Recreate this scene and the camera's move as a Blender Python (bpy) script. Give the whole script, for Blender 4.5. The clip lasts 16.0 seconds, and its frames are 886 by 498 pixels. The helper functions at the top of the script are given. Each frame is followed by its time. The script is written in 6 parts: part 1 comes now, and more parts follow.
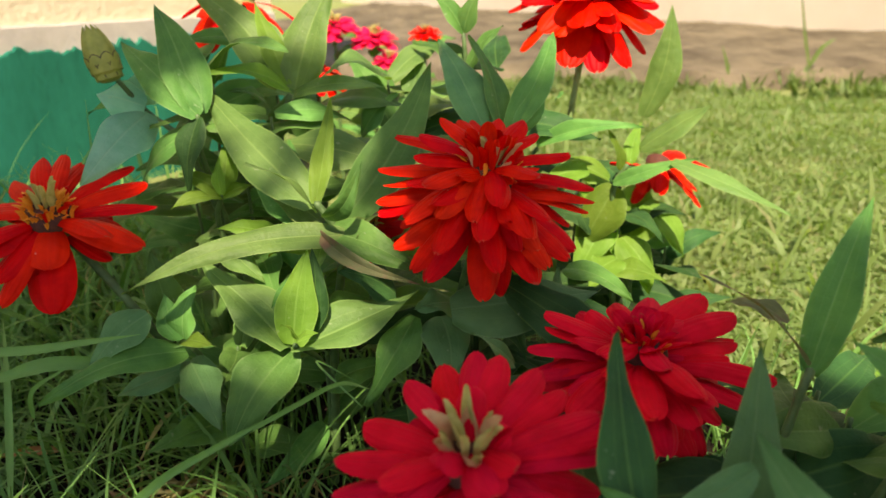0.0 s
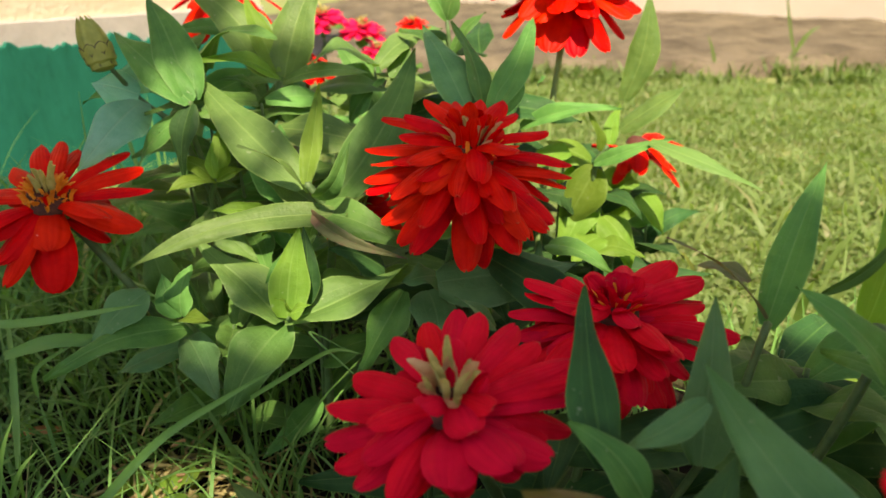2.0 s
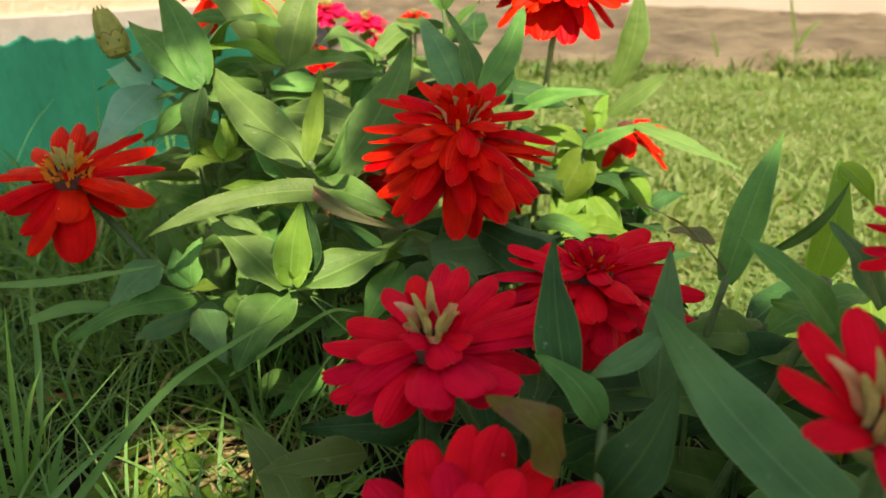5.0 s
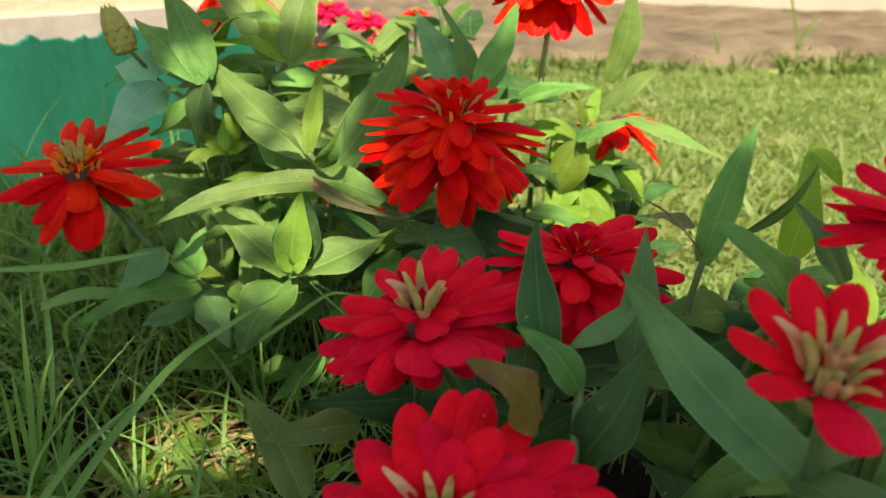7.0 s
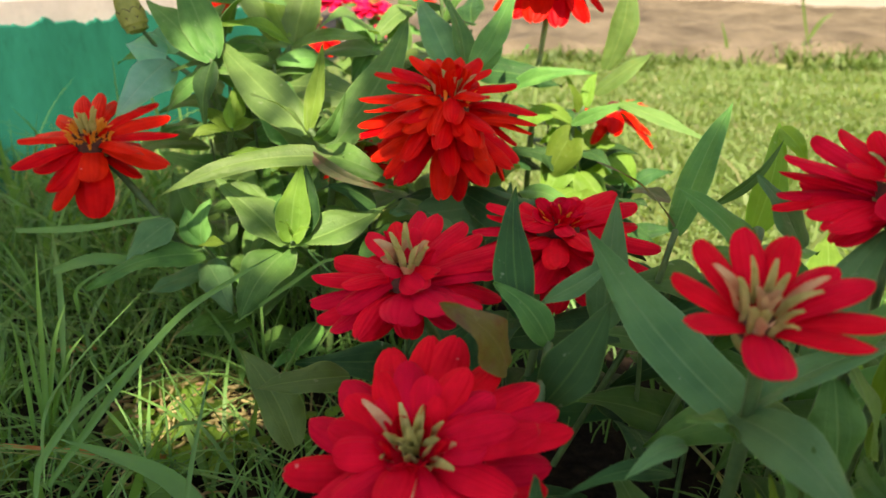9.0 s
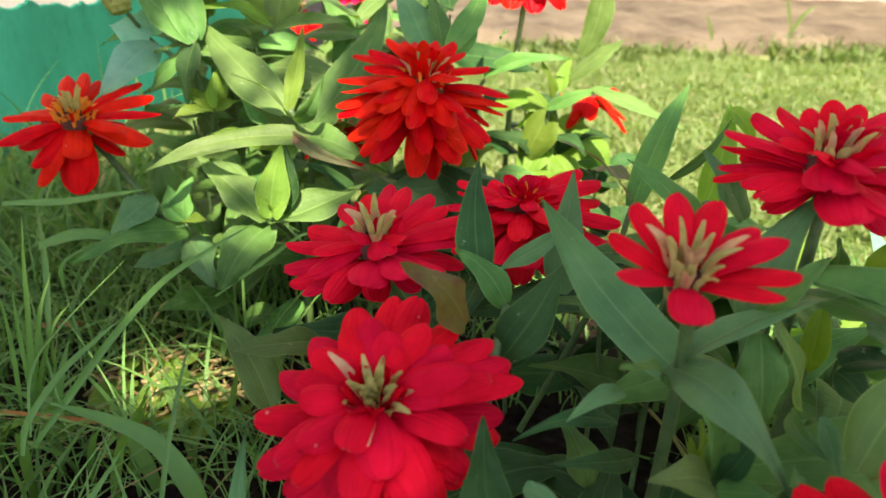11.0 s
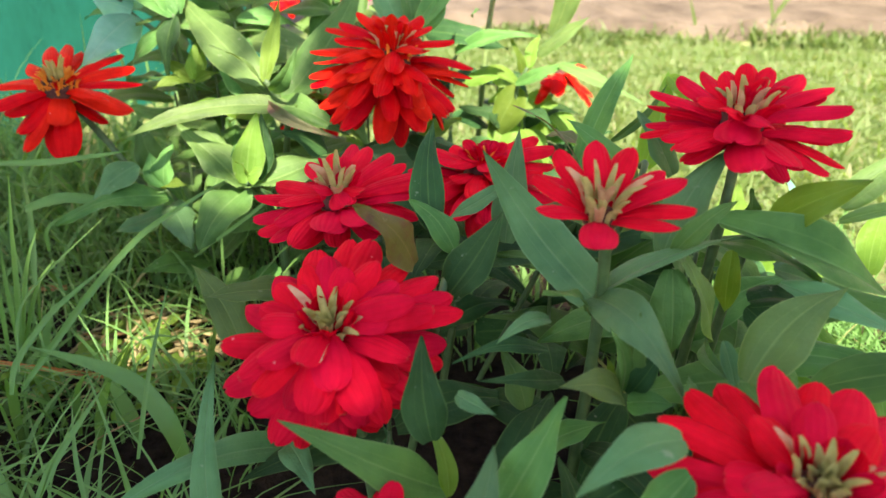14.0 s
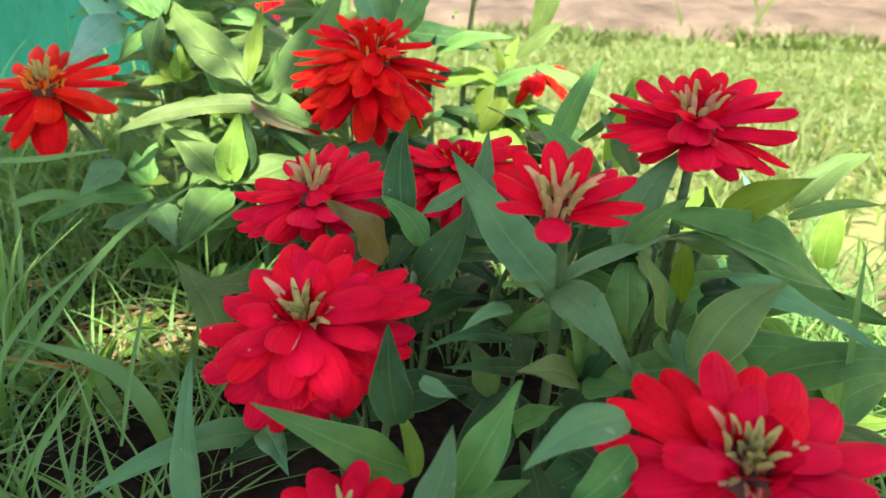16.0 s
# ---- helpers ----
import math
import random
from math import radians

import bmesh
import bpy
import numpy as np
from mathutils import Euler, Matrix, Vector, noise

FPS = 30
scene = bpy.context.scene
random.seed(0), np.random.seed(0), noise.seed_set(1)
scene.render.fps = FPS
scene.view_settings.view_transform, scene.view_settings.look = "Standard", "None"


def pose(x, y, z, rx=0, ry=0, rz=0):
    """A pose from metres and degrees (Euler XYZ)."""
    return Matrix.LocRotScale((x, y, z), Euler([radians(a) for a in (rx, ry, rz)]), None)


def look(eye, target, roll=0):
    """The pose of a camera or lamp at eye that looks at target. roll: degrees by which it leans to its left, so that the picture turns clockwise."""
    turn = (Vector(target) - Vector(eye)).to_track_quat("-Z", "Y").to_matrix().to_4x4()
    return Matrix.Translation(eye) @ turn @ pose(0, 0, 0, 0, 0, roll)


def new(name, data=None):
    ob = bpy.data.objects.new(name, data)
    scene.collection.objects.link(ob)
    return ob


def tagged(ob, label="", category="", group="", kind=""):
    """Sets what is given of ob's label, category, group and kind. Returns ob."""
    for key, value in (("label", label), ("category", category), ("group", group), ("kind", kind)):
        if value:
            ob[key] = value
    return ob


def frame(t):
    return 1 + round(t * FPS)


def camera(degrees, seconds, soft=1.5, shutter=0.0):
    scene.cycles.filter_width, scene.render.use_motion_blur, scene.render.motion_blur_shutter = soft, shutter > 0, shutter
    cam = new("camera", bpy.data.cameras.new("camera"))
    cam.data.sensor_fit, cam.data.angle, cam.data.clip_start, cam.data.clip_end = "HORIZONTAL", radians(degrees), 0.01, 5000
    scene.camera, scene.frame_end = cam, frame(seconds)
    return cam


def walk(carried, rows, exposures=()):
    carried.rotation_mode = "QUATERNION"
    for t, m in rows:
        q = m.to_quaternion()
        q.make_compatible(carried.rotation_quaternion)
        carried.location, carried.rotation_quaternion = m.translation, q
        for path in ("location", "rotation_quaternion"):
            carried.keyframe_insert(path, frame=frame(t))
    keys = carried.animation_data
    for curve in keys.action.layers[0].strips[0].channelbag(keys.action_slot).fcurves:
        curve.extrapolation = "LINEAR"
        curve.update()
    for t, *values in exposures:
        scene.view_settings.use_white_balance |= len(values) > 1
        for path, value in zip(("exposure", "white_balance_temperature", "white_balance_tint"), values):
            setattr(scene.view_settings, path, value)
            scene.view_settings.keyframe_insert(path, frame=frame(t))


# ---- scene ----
cam = camera(68.1, 16.0)
cam.data.dof.use_dof, cam.data.dof.focus_distance, cam.data.dof.aperture_fstop = True, 0.23, 16.0
METRES, EYE, TILT, LEAN, TURN = 0.12, 0.227, -21.8, 0.0, 0.0
EXPOSURES = [(0.0, 1.09, 7650, 20), (4.5, 1.09, 7650, 20), (7.0, 1.20, 7600, 20), (9.0, 1.37, 7380, 22), (11.5, 1.74, 7020, 25), (16.0, 1.93, 6450, 30)]
ROWS = [
    (0.0, 0.0, 0.0, 0.0, 0.0, 0.0, -0.0),
    (0.5, 0.006, -0.0252, -0.0139, -0.11, -0.13, 0.36),
    (1.0, 0.012, -0.049, -0.0296, -0.33, -0.28, 0.65),
    (1.5, 0.0169, -0.0744, -0.0458, -0.56, -0.43, 0.81),
    (2.0, 0.0227, -0.1012, -0.0627, -0.63, -0.5, 0.91),
    (2.5, 0.029, -0.1311, -0.0813, -0.51, -0.6, 0.91),
    (3.0, 0.0378, -0.1605, -0.096, -0.36, -0.6, 0.98),
    (3.5, 0.0484, -0.1882, -0.1112, -0.18, -0.59, 0.91),
    (4.0, 0.0569, -0.2112, -0.126, -0.11, -0.6, 0.87),
    (4.5, 0.0627, -0.2336, -0.1397, -0.1, -0.69, 0.87),
    (7.0, 0.1029, -0.3483, -0.1925, 0.28, -0.81, 1.0),
    (7.5, 0.1131, -0.3738, -0.2101, 0.41, -0.86, 0.65),
    (8.0, 0.1318, -0.4022, -0.2269, 0.66, -0.93, 0.44),
    (8.5, 0.1468, -0.4333, -0.2469, 0.93, -1.23, 0.2),
    (9.0, 0.161, -0.4617, -0.2651, 0.97, -1.44, -0.04),
    (11.5, 0.2419, -0.5886, -0.3309, -0.09, -2.42, -0.43),
    (12.0, 0.2643, -0.6179, -0.3488, 0.0, -2.54, -0.63),
    (12.5, 0.282, -0.6475, -0.3683, -0.08, -2.8, -0.67),
    (13.0, 0.2934, -0.6745, -0.3855, -0.34, -3.04, -0.69),
    (13.5, 0.3043, -0.7016, -0.3988, -0.65, -3.25, -0.64),
    (14.0, 0.3178, -0.7251, -0.4083, -0.85, -3.38, -0.59),
    (14.5, 0.3318, -0.746, -0.4134, -1.0, -3.41, -0.7),
    (15.0, 0.3475, -0.7678, -0.4158, -1.1, -3.45, -0.82),
    (15.5, 0.3614, -0.7898, -0.4157, -1.34, -3.49, -0.79),
    (16.0, 0.371, -0.8093, -0.4137, -1.66, -3.49, -0.72),
]
walk(cam, [(t, pose(0, 0, EYE, TILT, LEAN, TURN) @ pose(METRES * x, METRES * y, METRES * z, 90 + pitch, roll, yaw)) for t, x, y, z, yaw, pitch, roll in ROWS], EXPOSURES)

# ---- light ----
SUN = Vector((0.02, -0.57, 0.82)).normalized()      # towards the sun
world = bpy.data.worlds.new("world")
scene.world = world
world.use_nodes = True
wn = world.node_tree
sky = wn.nodes.new("ShaderNodeTexSky")
sky.sky_type, sky.sun_disc = "NISHITA", False
sky.sun_elevation = math.asin(SUN.z)
sky.sun_rotation = math.atan2(SUN.x, SUN.y)
sky.air_density, sky.dust_density = 1.0, 1.0
wn.nodes["Background"].inputs[1].default_value = 0.118
wn.links.new(sky.outputs[0], wn.nodes["Background"].inputs[0])
sun = new("sun", bpy.data.lights.new("sun", "SUN"))
sun.data.energy, sun.data.angle, sun.data.color = 5.0, radians(0.53), (1.0, 0.91, 0.74)
sun.matrix_world = look(SUN * 5, (0, 0, 0))


# ---- materials ----
def material(name):
    m = bpy.data.materials.new(name)
    m.use_nodes = True
    nt = m.node_tree
    nt.nodes.clear()
    out = nt.nodes.new("ShaderNodeOutputMaterial")
    return m, nt, out


def node(nt, kind, *links, **values):
    n = nt.nodes.new(kind)
    for k, v in values.items():
        if k.startswith("i_"):
            n.inputs[int(k[2:])].default_value = v
        elif k == "operation":
            n.operation = v
        elif k == "blend":
            n.blend_type = v
    for src, index in links:
        nt.links.new(src, n.inputs[index])
    return n


def maths(nt, op, a, b=None, clamp=False):
    n = nt.nodes.new("ShaderNodeMath")
    n.operation, n.use_clamp = op, clamp
    for i, v in enumerate((a, b)):
        if v is None:
            continue
        if isinstance(v, (int, float)):
            n.inputs[i].default_value = v
        else:
            nt.links.new(v, n.inputs[i])
    return n.outputs[0]


def mix(nt, fac, a, b, blend="MIX"):
    n = nt.nodes.new("ShaderNodeMix")
    n.data_type, n.blend_type = "RGBA", blend
    for sock, v in ((n.inputs[0], fac), (n.inputs[6], a), (n.inputs[7], b)):
        if isinstance(v, (int, float)):
            sock.default_value = v
        elif isinstance(v, tuple):
            sock.default_value = (*v, 1)
        else:
            nt.links.new(v, sock)
    return n.outputs[2]


def noise_tex(nt, coord, scale, detail=4, rough=0.55):
    n = nt.nodes.new("ShaderNodeTexNoise")
    n.inputs["Scale"].default_value, n.inputs["Detail"].default_value, n.inputs["Roughness"].default_value = scale, detail, rough
    nt.links.new(coord, n.inputs["Vector"])
    return n.outputs[0]


def ramp(nt, fac, *stops):
    n = nt.nodes.new("ShaderNodeValToRGB")
    els = n.color_ramp.elements
    while len(els) < len(stops):
        els.new(0.5)
    for e, (pos, col) in zip(els, stops):
        e.position, e.color = pos, (*col, 1) if isinstance(col, tuple) else (col, col, col, 1)
    nt.links.new(fac, n.inputs[0])
    return n.outputs[0]


def foliage_surface(nt, out, colour, through_colour, thin, rough, height, strength, distance, spec=0.3):
    """A thin sheet: gloss and colour on top, some light coming through."""
    p = nt.nodes.new("ShaderNodeBsdfPrincipled")
    nt.links.new(colour, p.inputs["Base Color"])
    p.inputs["Roughness"].default_value = rough
    p.inputs["Specular IOR Level"].default_value = spec
    bump = nt.nodes.new("ShaderNodeBump")
    bump.inputs["Strength"].default_value, bump.inputs["Distance"].default_value = strength, distance
    nt.links.new(height, bump.inputs["Height"])
    nt.links.new(bump.outputs[0], p.inputs["Normal"])
    t = nt.nodes.new("ShaderNodeBsdfTranslucent")
    nt.links.new(through_colour, t.inputs[0])
    nt.links.new(bump.outputs[0], t.inputs[1])
    m = nt.nodes.new("ShaderNodeMixShader")
    m.inputs[0].default_value = thin
    nt.links.new(p.outputs[0], m.inputs[1])
    nt.links.new(t.outputs[0], m.inputs[2])
    nt.links.new(m.outputs[0], out.inputs[0])


def leaf_material(name, dark, light, vein, thin=0.35, rough=0.45, blotch=None, spec=0.25):
    m, nt, out = material(name)
    uv = nt.nodes.new("ShaderNodeUVMap").outputs[0]
    obj = nt.nodes.new("ShaderNodeTexCoord").outputs["Object"]
    info = nt.nodes.new("ShaderNodeObjectInfo").outputs["Random"]
    sep = node(nt, "ShaderNodeSeparateXYZ", (uv, 0))
    along, across = sep.outputs[0], sep.outputs[1]
    off = maths(nt, "ABSOLUTE", maths(nt, "SUBTRACT", across, 0.5))
    mid = maths(nt, "SUBTRACT", 1.0, maths(nt, "MULTIPLY", off, 27.0), True)
    side = maths(nt, "SUBTRACT", 1.0, maths(nt, "MULTIPLY", maths(nt, "ABSOLUTE", maths(nt, "SUBTRACT", off, 0.21)), 45.0), True)
    slant = maths(nt, "SUBTRACT", maths(nt, "MULTIPLY", along, 11.0), maths(nt, "MULTIPLY", off, 9.0))
    veins = maths(nt, "ADD", mid, maths(nt, "MULTIPLY", side, 0.3), True)
    cross = maths(nt, "POWER", maths(nt, "ABSOLUTE", maths(nt, "COSINE", maths(nt, "MULTIPLY", slant, 3.1416))), 24.0)
    veins = maths(nt, "ADD", veins, maths(nt, "MULTIPLY", cross, 0.05), True)
    # pale leaf margin, which also stands in for a bright backlit edge
    rim = ramp(nt, off, (0.462, 0.0), (0.492, 1.0))
    n1 = noise_tex(nt, obj, 60.0, 3)
    n2 = noise_tex(nt, obj, 900.0, 3)
    c = mix(nt, ramp(nt, n1, (0.3, 0.0), (0.7, 1.0)), dark, light)
    c = mix(nt, maths(nt, "MULTIPLY", veins, 0.5), c, vein)
    c = mix(nt, maths(nt, "MULTIPLY", rim, 0.55), c, vein)
    speck = ramp(nt, noise_tex(nt, obj, 260.0, 2), (0.71, 0.0), (0.75, 1.0))
    c = mix(nt, maths(nt, "MULTIPLY", speck, 0.22), c, (0.42, 0.46, 0.34))
    if blotch:
        c = mix(nt, ramp(nt, noise_tex(nt, obj, 95.0, 4), (0.5, 0.0), (0.62, 1.0)), c, blotch)
    hsv = nt.nodes.new("ShaderNodeHueSaturation")
    nt.links.new(c, hsv.inputs["Color"])
    nt.links.new(maths(nt, "ADD", maths(nt, "MULTIPLY", info, 0.024), 0.488), hsv.inputs["Hue"])
    nt.links.new(maths(nt, "ADD", maths(nt, "MULTIPLY", info, 0.5), 0.75), hsv.inputs["Value"])
    col = hsv.outputs[0]
    thru = mix(nt, 1.0, col, (1.5, 1.6, 0.5), "MULTIPLY")
    n3 = noise_tex(nt, obj, 210.0, 3)
    h = maths(nt, "SUBTRACT", maths(nt, "ADD", maths(nt, "MULTIPLY", n2, 0.3), maths(nt, "MULTIPLY", n3, 1.6)), maths(nt, "MULTIPLY", veins, 0.35))
    foliage_surface(nt, out, col, thru, thin, rough, h, 0.6, 0.0008, spec)
    return m


def petal_material(name, deep, bright, tip, thin=0.3, rough=0.6, spec=0.10):
    m, nt, out = material(name)
    uv = nt.nodes.new("ShaderNodeUVMap").outputs[0]
    obj = nt.nodes.new("ShaderNodeTexCoord").outputs["Object"]
    info = nt.nodes.new("ShaderNodeObjectInfo").outputs["Random"]
    sep = node(nt, "ShaderNodeSeparateXYZ", (uv, 0))
    along, across = sep.outputs[0], sep.outputs[1]
    stripes = maths(nt, "POWER", maths(nt, "ABSOLUTE", maths(nt, "SINE", maths(nt, "MULTIPLY", across, 19.0))), 1.5)
    n1 = noise_tex(nt, obj, 120.0, 3)
    n2 = noise_tex(nt, obj, 1100.0, 2)
    c = mix(nt, ramp(nt, n1, (0.3, 0.0), (0.7, 1.0)), deep, bright)
    c = mix(nt, maths(nt, "MULTIPLY", stripes, 0.07), c, tuple(0.7 * k for k in deep))
    edge = maths(nt, "MULTIPLY", ramp(nt, along, (0.90, 0.0), (1.0, 1.0)), ramp(nt, noise_tex(nt, obj, 75.0, 4), (0.5, 0.0), (0.6, 1.0)))
    c = mix(nt, maths(nt, "MULTIPLY", edge, 0.5), c, tip)
    dust = ramp(nt, noise_tex(nt, obj, 330.0, 1), (0.80, 0.0), (0.83, 0.4))
    c = mix(nt, dust, c, (0.75, 0.42, 0.36))
    hsv = nt.nodes.new("ShaderNodeHueSaturation")
    nt.links.new(c, hsv.inputs["Color"])
    nt.links.new(maths(nt, "ADD", maths(nt, "MULTIPLY", info, 0.005), 0.4975), hsv.inputs["Hue"])
    nt.links.new(maths(nt, "ADD", maths(nt, "MULTIPLY", info, 0.18), 0.91), hsv.inputs["Value"])
    col = hsv.outputs[0]
    h = maths(nt, "ADD", maths(nt, "MULTIPLY", stripes, -0.5), maths(nt, "MULTIPLY", n2, 0.3))
    foliage_surface(nt, out, col, mix(nt, 1.0, col, (1.3, 1.0, 1.0), "MULTIPLY"), thin, rough, h, 0.5, 0.0006, spec)
    return m


def plain_material(name, a, b, scale=300.0, rough=0.6, bump=0.3, dist=0.0004, thin=0.0):
    m, nt, out = material(name)
    obj = nt.nodes.new("ShaderNodeTexCoord").outputs["Object"]
    n = noise_tex(nt, obj, scale, 4)
    c = mix(nt, ramp(nt, n, (0.3, 0.0), (0.7, 1.0)), a, b)
    if thin:
        foliage_surface(nt, out, c, c, thin, rough, n, bump, dist)
        return m
    p = nt.nodes.new("ShaderNodeBsdfPrincipled")
    nt.links.new(c, p.inputs["Base Color"])
    p.inputs["Roughness"].default_value = rough
    bp = nt.nodes.new("ShaderNodeBump")
    bp.inputs["Strength"].default_value, bp.inputs["Distance"].default_value = bump, dist
    nt.links.new(n, bp.inputs["Height"])
    nt.links.new(bp.outputs[0], p.inputs["Normal"])
    nt.links.new(p.outputs[0], out.inputs[0])
    return m


def blade_material(name, dark, light, dry, amount, thin=0.3):
    """Grass: each blade its own tone, some of them dry."""
    m, nt, out = material(name)
    geo = nt.nodes.new("ShaderNodeNewGeometry")
    rnd = geo.outputs["Random Per Island"]
    pos = geo.outputs["Position"]
    c = mix(nt, rnd, dark, light)
    c = mix(nt, ramp(nt, noise_tex(nt, pos, 4.0, 4), (0.35, 0.0), (0.7, 0.6)), c, light)
    c = mix(nt, ramp(nt, noise_tex(nt, pos, 14.0, 5, 0.65), (0.48, 0.0), (0.66, 0.7 * min(1.0, amount * 7))), c, dry)
    c = mix(nt, ramp(nt, noise_tex(nt, pos, 38.0, 3, 0.6), (0.35, 0.25), (0.6, 0.0)), c, dark)
    odd = maths(nt, "FRACT", maths(nt, "MULTIPLY", rnd, 91.7))
    c = mix(nt, ramp(nt, odd, (1.0 - amount, 0.0), (min(0.999, 1.02 - amount), 1.0)), c, dry)
    n = noise_tex(nt, pos, 700.0, 2)
    foliage_surface(nt, out, c, mix(nt, 1.0, c, (1.5, 1.6, 0.7), "MULTIPLY"), thin, 0.5, n, 0.2, 0.0003, 0.3)
    return m


GREEN = leaf_material("leaf_green", (0.046, 0.138, 0.030), (0.100, 0.240, 0.054), (0.17, 0.31, 0.10), 0.16, 0.5, spec=0.14)
YOUNG = leaf_material("leaf_young", (0.110, 0.230, 0.028), (0.175, 0.310, 0.046), (0.24, 0.4, 0.10), 0.42, 0.5, spec=0.16)
# darker copy of leaf_green, so inner and lower leaves look shaded
SHADE_GREEN = leaf_material("leaf_shade_green", (0.015, 0.052, 0.015), (0.034, 0.098, 0.028), (0.09, 0.18, 0.045), 0.08, 0.55, spec=0.10)
# brighter, yellower copy of leaf_green for leaves meant to look sunlit
LIT_GREEN = leaf_material("leaf_lit_green", (0.084, 0.170, 0.042), (0.138, 0.245, 0.066), (0.23, 0.36, 0.11), 0.30, 0.5, spec=0.2)
BLUE = leaf_material("leaf_bluish", (0.056, 0.165, 0.056), (0.102, 0.250, 0.088), (0.15, 0.29, 0.12), 0.13, 0.5, spec=0.18)
PALE = leaf_material("leaf_pale", (0.15, 0.44, 0.31), (0.25, 0.56, 0.43), (0.32, 0.56, 0.42), 0.35, 0.7, spec=0.15)
OLIVE = leaf_material("leaf_olive", (0.12, 0.13, 0.03), (0.19, 0.18, 0.05), (0.24, 0.22, 0.08), 0.3, 0.5, (0.16, 0.09, 0.04))
DRY = leaf_material("leaf_dry", (0.12, 0.15, 0.06), (0.20, 0.21, 0.10), (0.3, 0.28, 0.17), 0.25, 0.7, (0.2, 0.13, 0.08))
CRIMSON = petal_material("petal_crimson", (0.56, 0.003, 0.016), (0.77, 0.006, 0.029), (0.40, 0.12, 0.06), 0.08, 0.6, 0.07)
SCARLET = petal_material("petal_scarlet", (0.54, 0.004, 0.002), (0.76, 0.011, 0.003), (0.46, 0.15, 0.08), 0.10, 0.5, 0.07)
PINK = petal_material("petal_pink", (0.68, 0.01, 0.07), (0.8, 0.02, 0.12), (0.5, 0.1, 0.1))
CREAM = plain_material("floret_cream", (0.37, 0.36, 0.10), (0.55, 0.52, 0.20), 420.0, 0.6, 0.3, 0.0003, 0.25)
BLUSH = plain_material("floret_blush", (0.56, 0.26, 0.13), (0.64, 0.47, 0.24), 300.0, 0.6, 0.3, 0.0003, 0.25)
YOLK = plain_material("floret_orange", (0.75, 0.22, 0.015), (0.85, 0.38, 0.03), 500.0, 0.6)
CONE = plain_material("flower_cone", (0.05, 0.012, 0.008), (0.11, 0.03, 0.012), 600.0, 0.8)
STEM = plain_material("stem_green", (0.045, 0.105, 0.03), (0.09, 0.165, 0.05), 260.0, 0.55)
# lighter copy of stem_green: sun on the back stalk put into its colour
SUNSTEM = plain_material("stem_sunlit", (0.13, 0.22, 0.06), (0.20, 0.30, 0.10), 260.0, 0.55)
CALYX = plain_material("calyx_green", (0.16, 0.18, 0.05), (0.24, 0.26, 0.08), 300.0, 0.6)
BUDGREEN = plain_material("bud_green", (0.20, 0.24, 0.035), (0.32, 0.34, 0.06), 260.0, 0.55)
RIM = plain_material("bract_rim", (0.04, 0.03, 0.02), (0.08, 0.06, 0.03), 400.0, 0.7)
MEADOW = blade_material("grass_meadow", (0.050, 0.158, 0.036), (0.155, 0.345, 0.085), (0.40, 0.36, 0.16), 0.022)
LAWN = blade_material("grass_lawn", (0.148, 0.238, 0.074), (0.198, 0.295, 0.103), (0.25, 0.275, 0.13), 0.10, 0.5)
NEEDLE = blade_material("dry_needle", (0.34, 0.13, 0.045), (0.46, 0.20, 0.075), (0.42, 0.22, 0.10), 0.1)
TUFT = blade_material("weed_green", (0.06, 0.12, 0.025), (0.11, 0.18, 0.04), (0.2, 0.2, 0.1), 0.05)
STRAW = blade_material("straw", (0.20, 0.19, 0.07), (0.46, 0.41, 0.19), (0.34, 0.22, 0.11), 0.08)


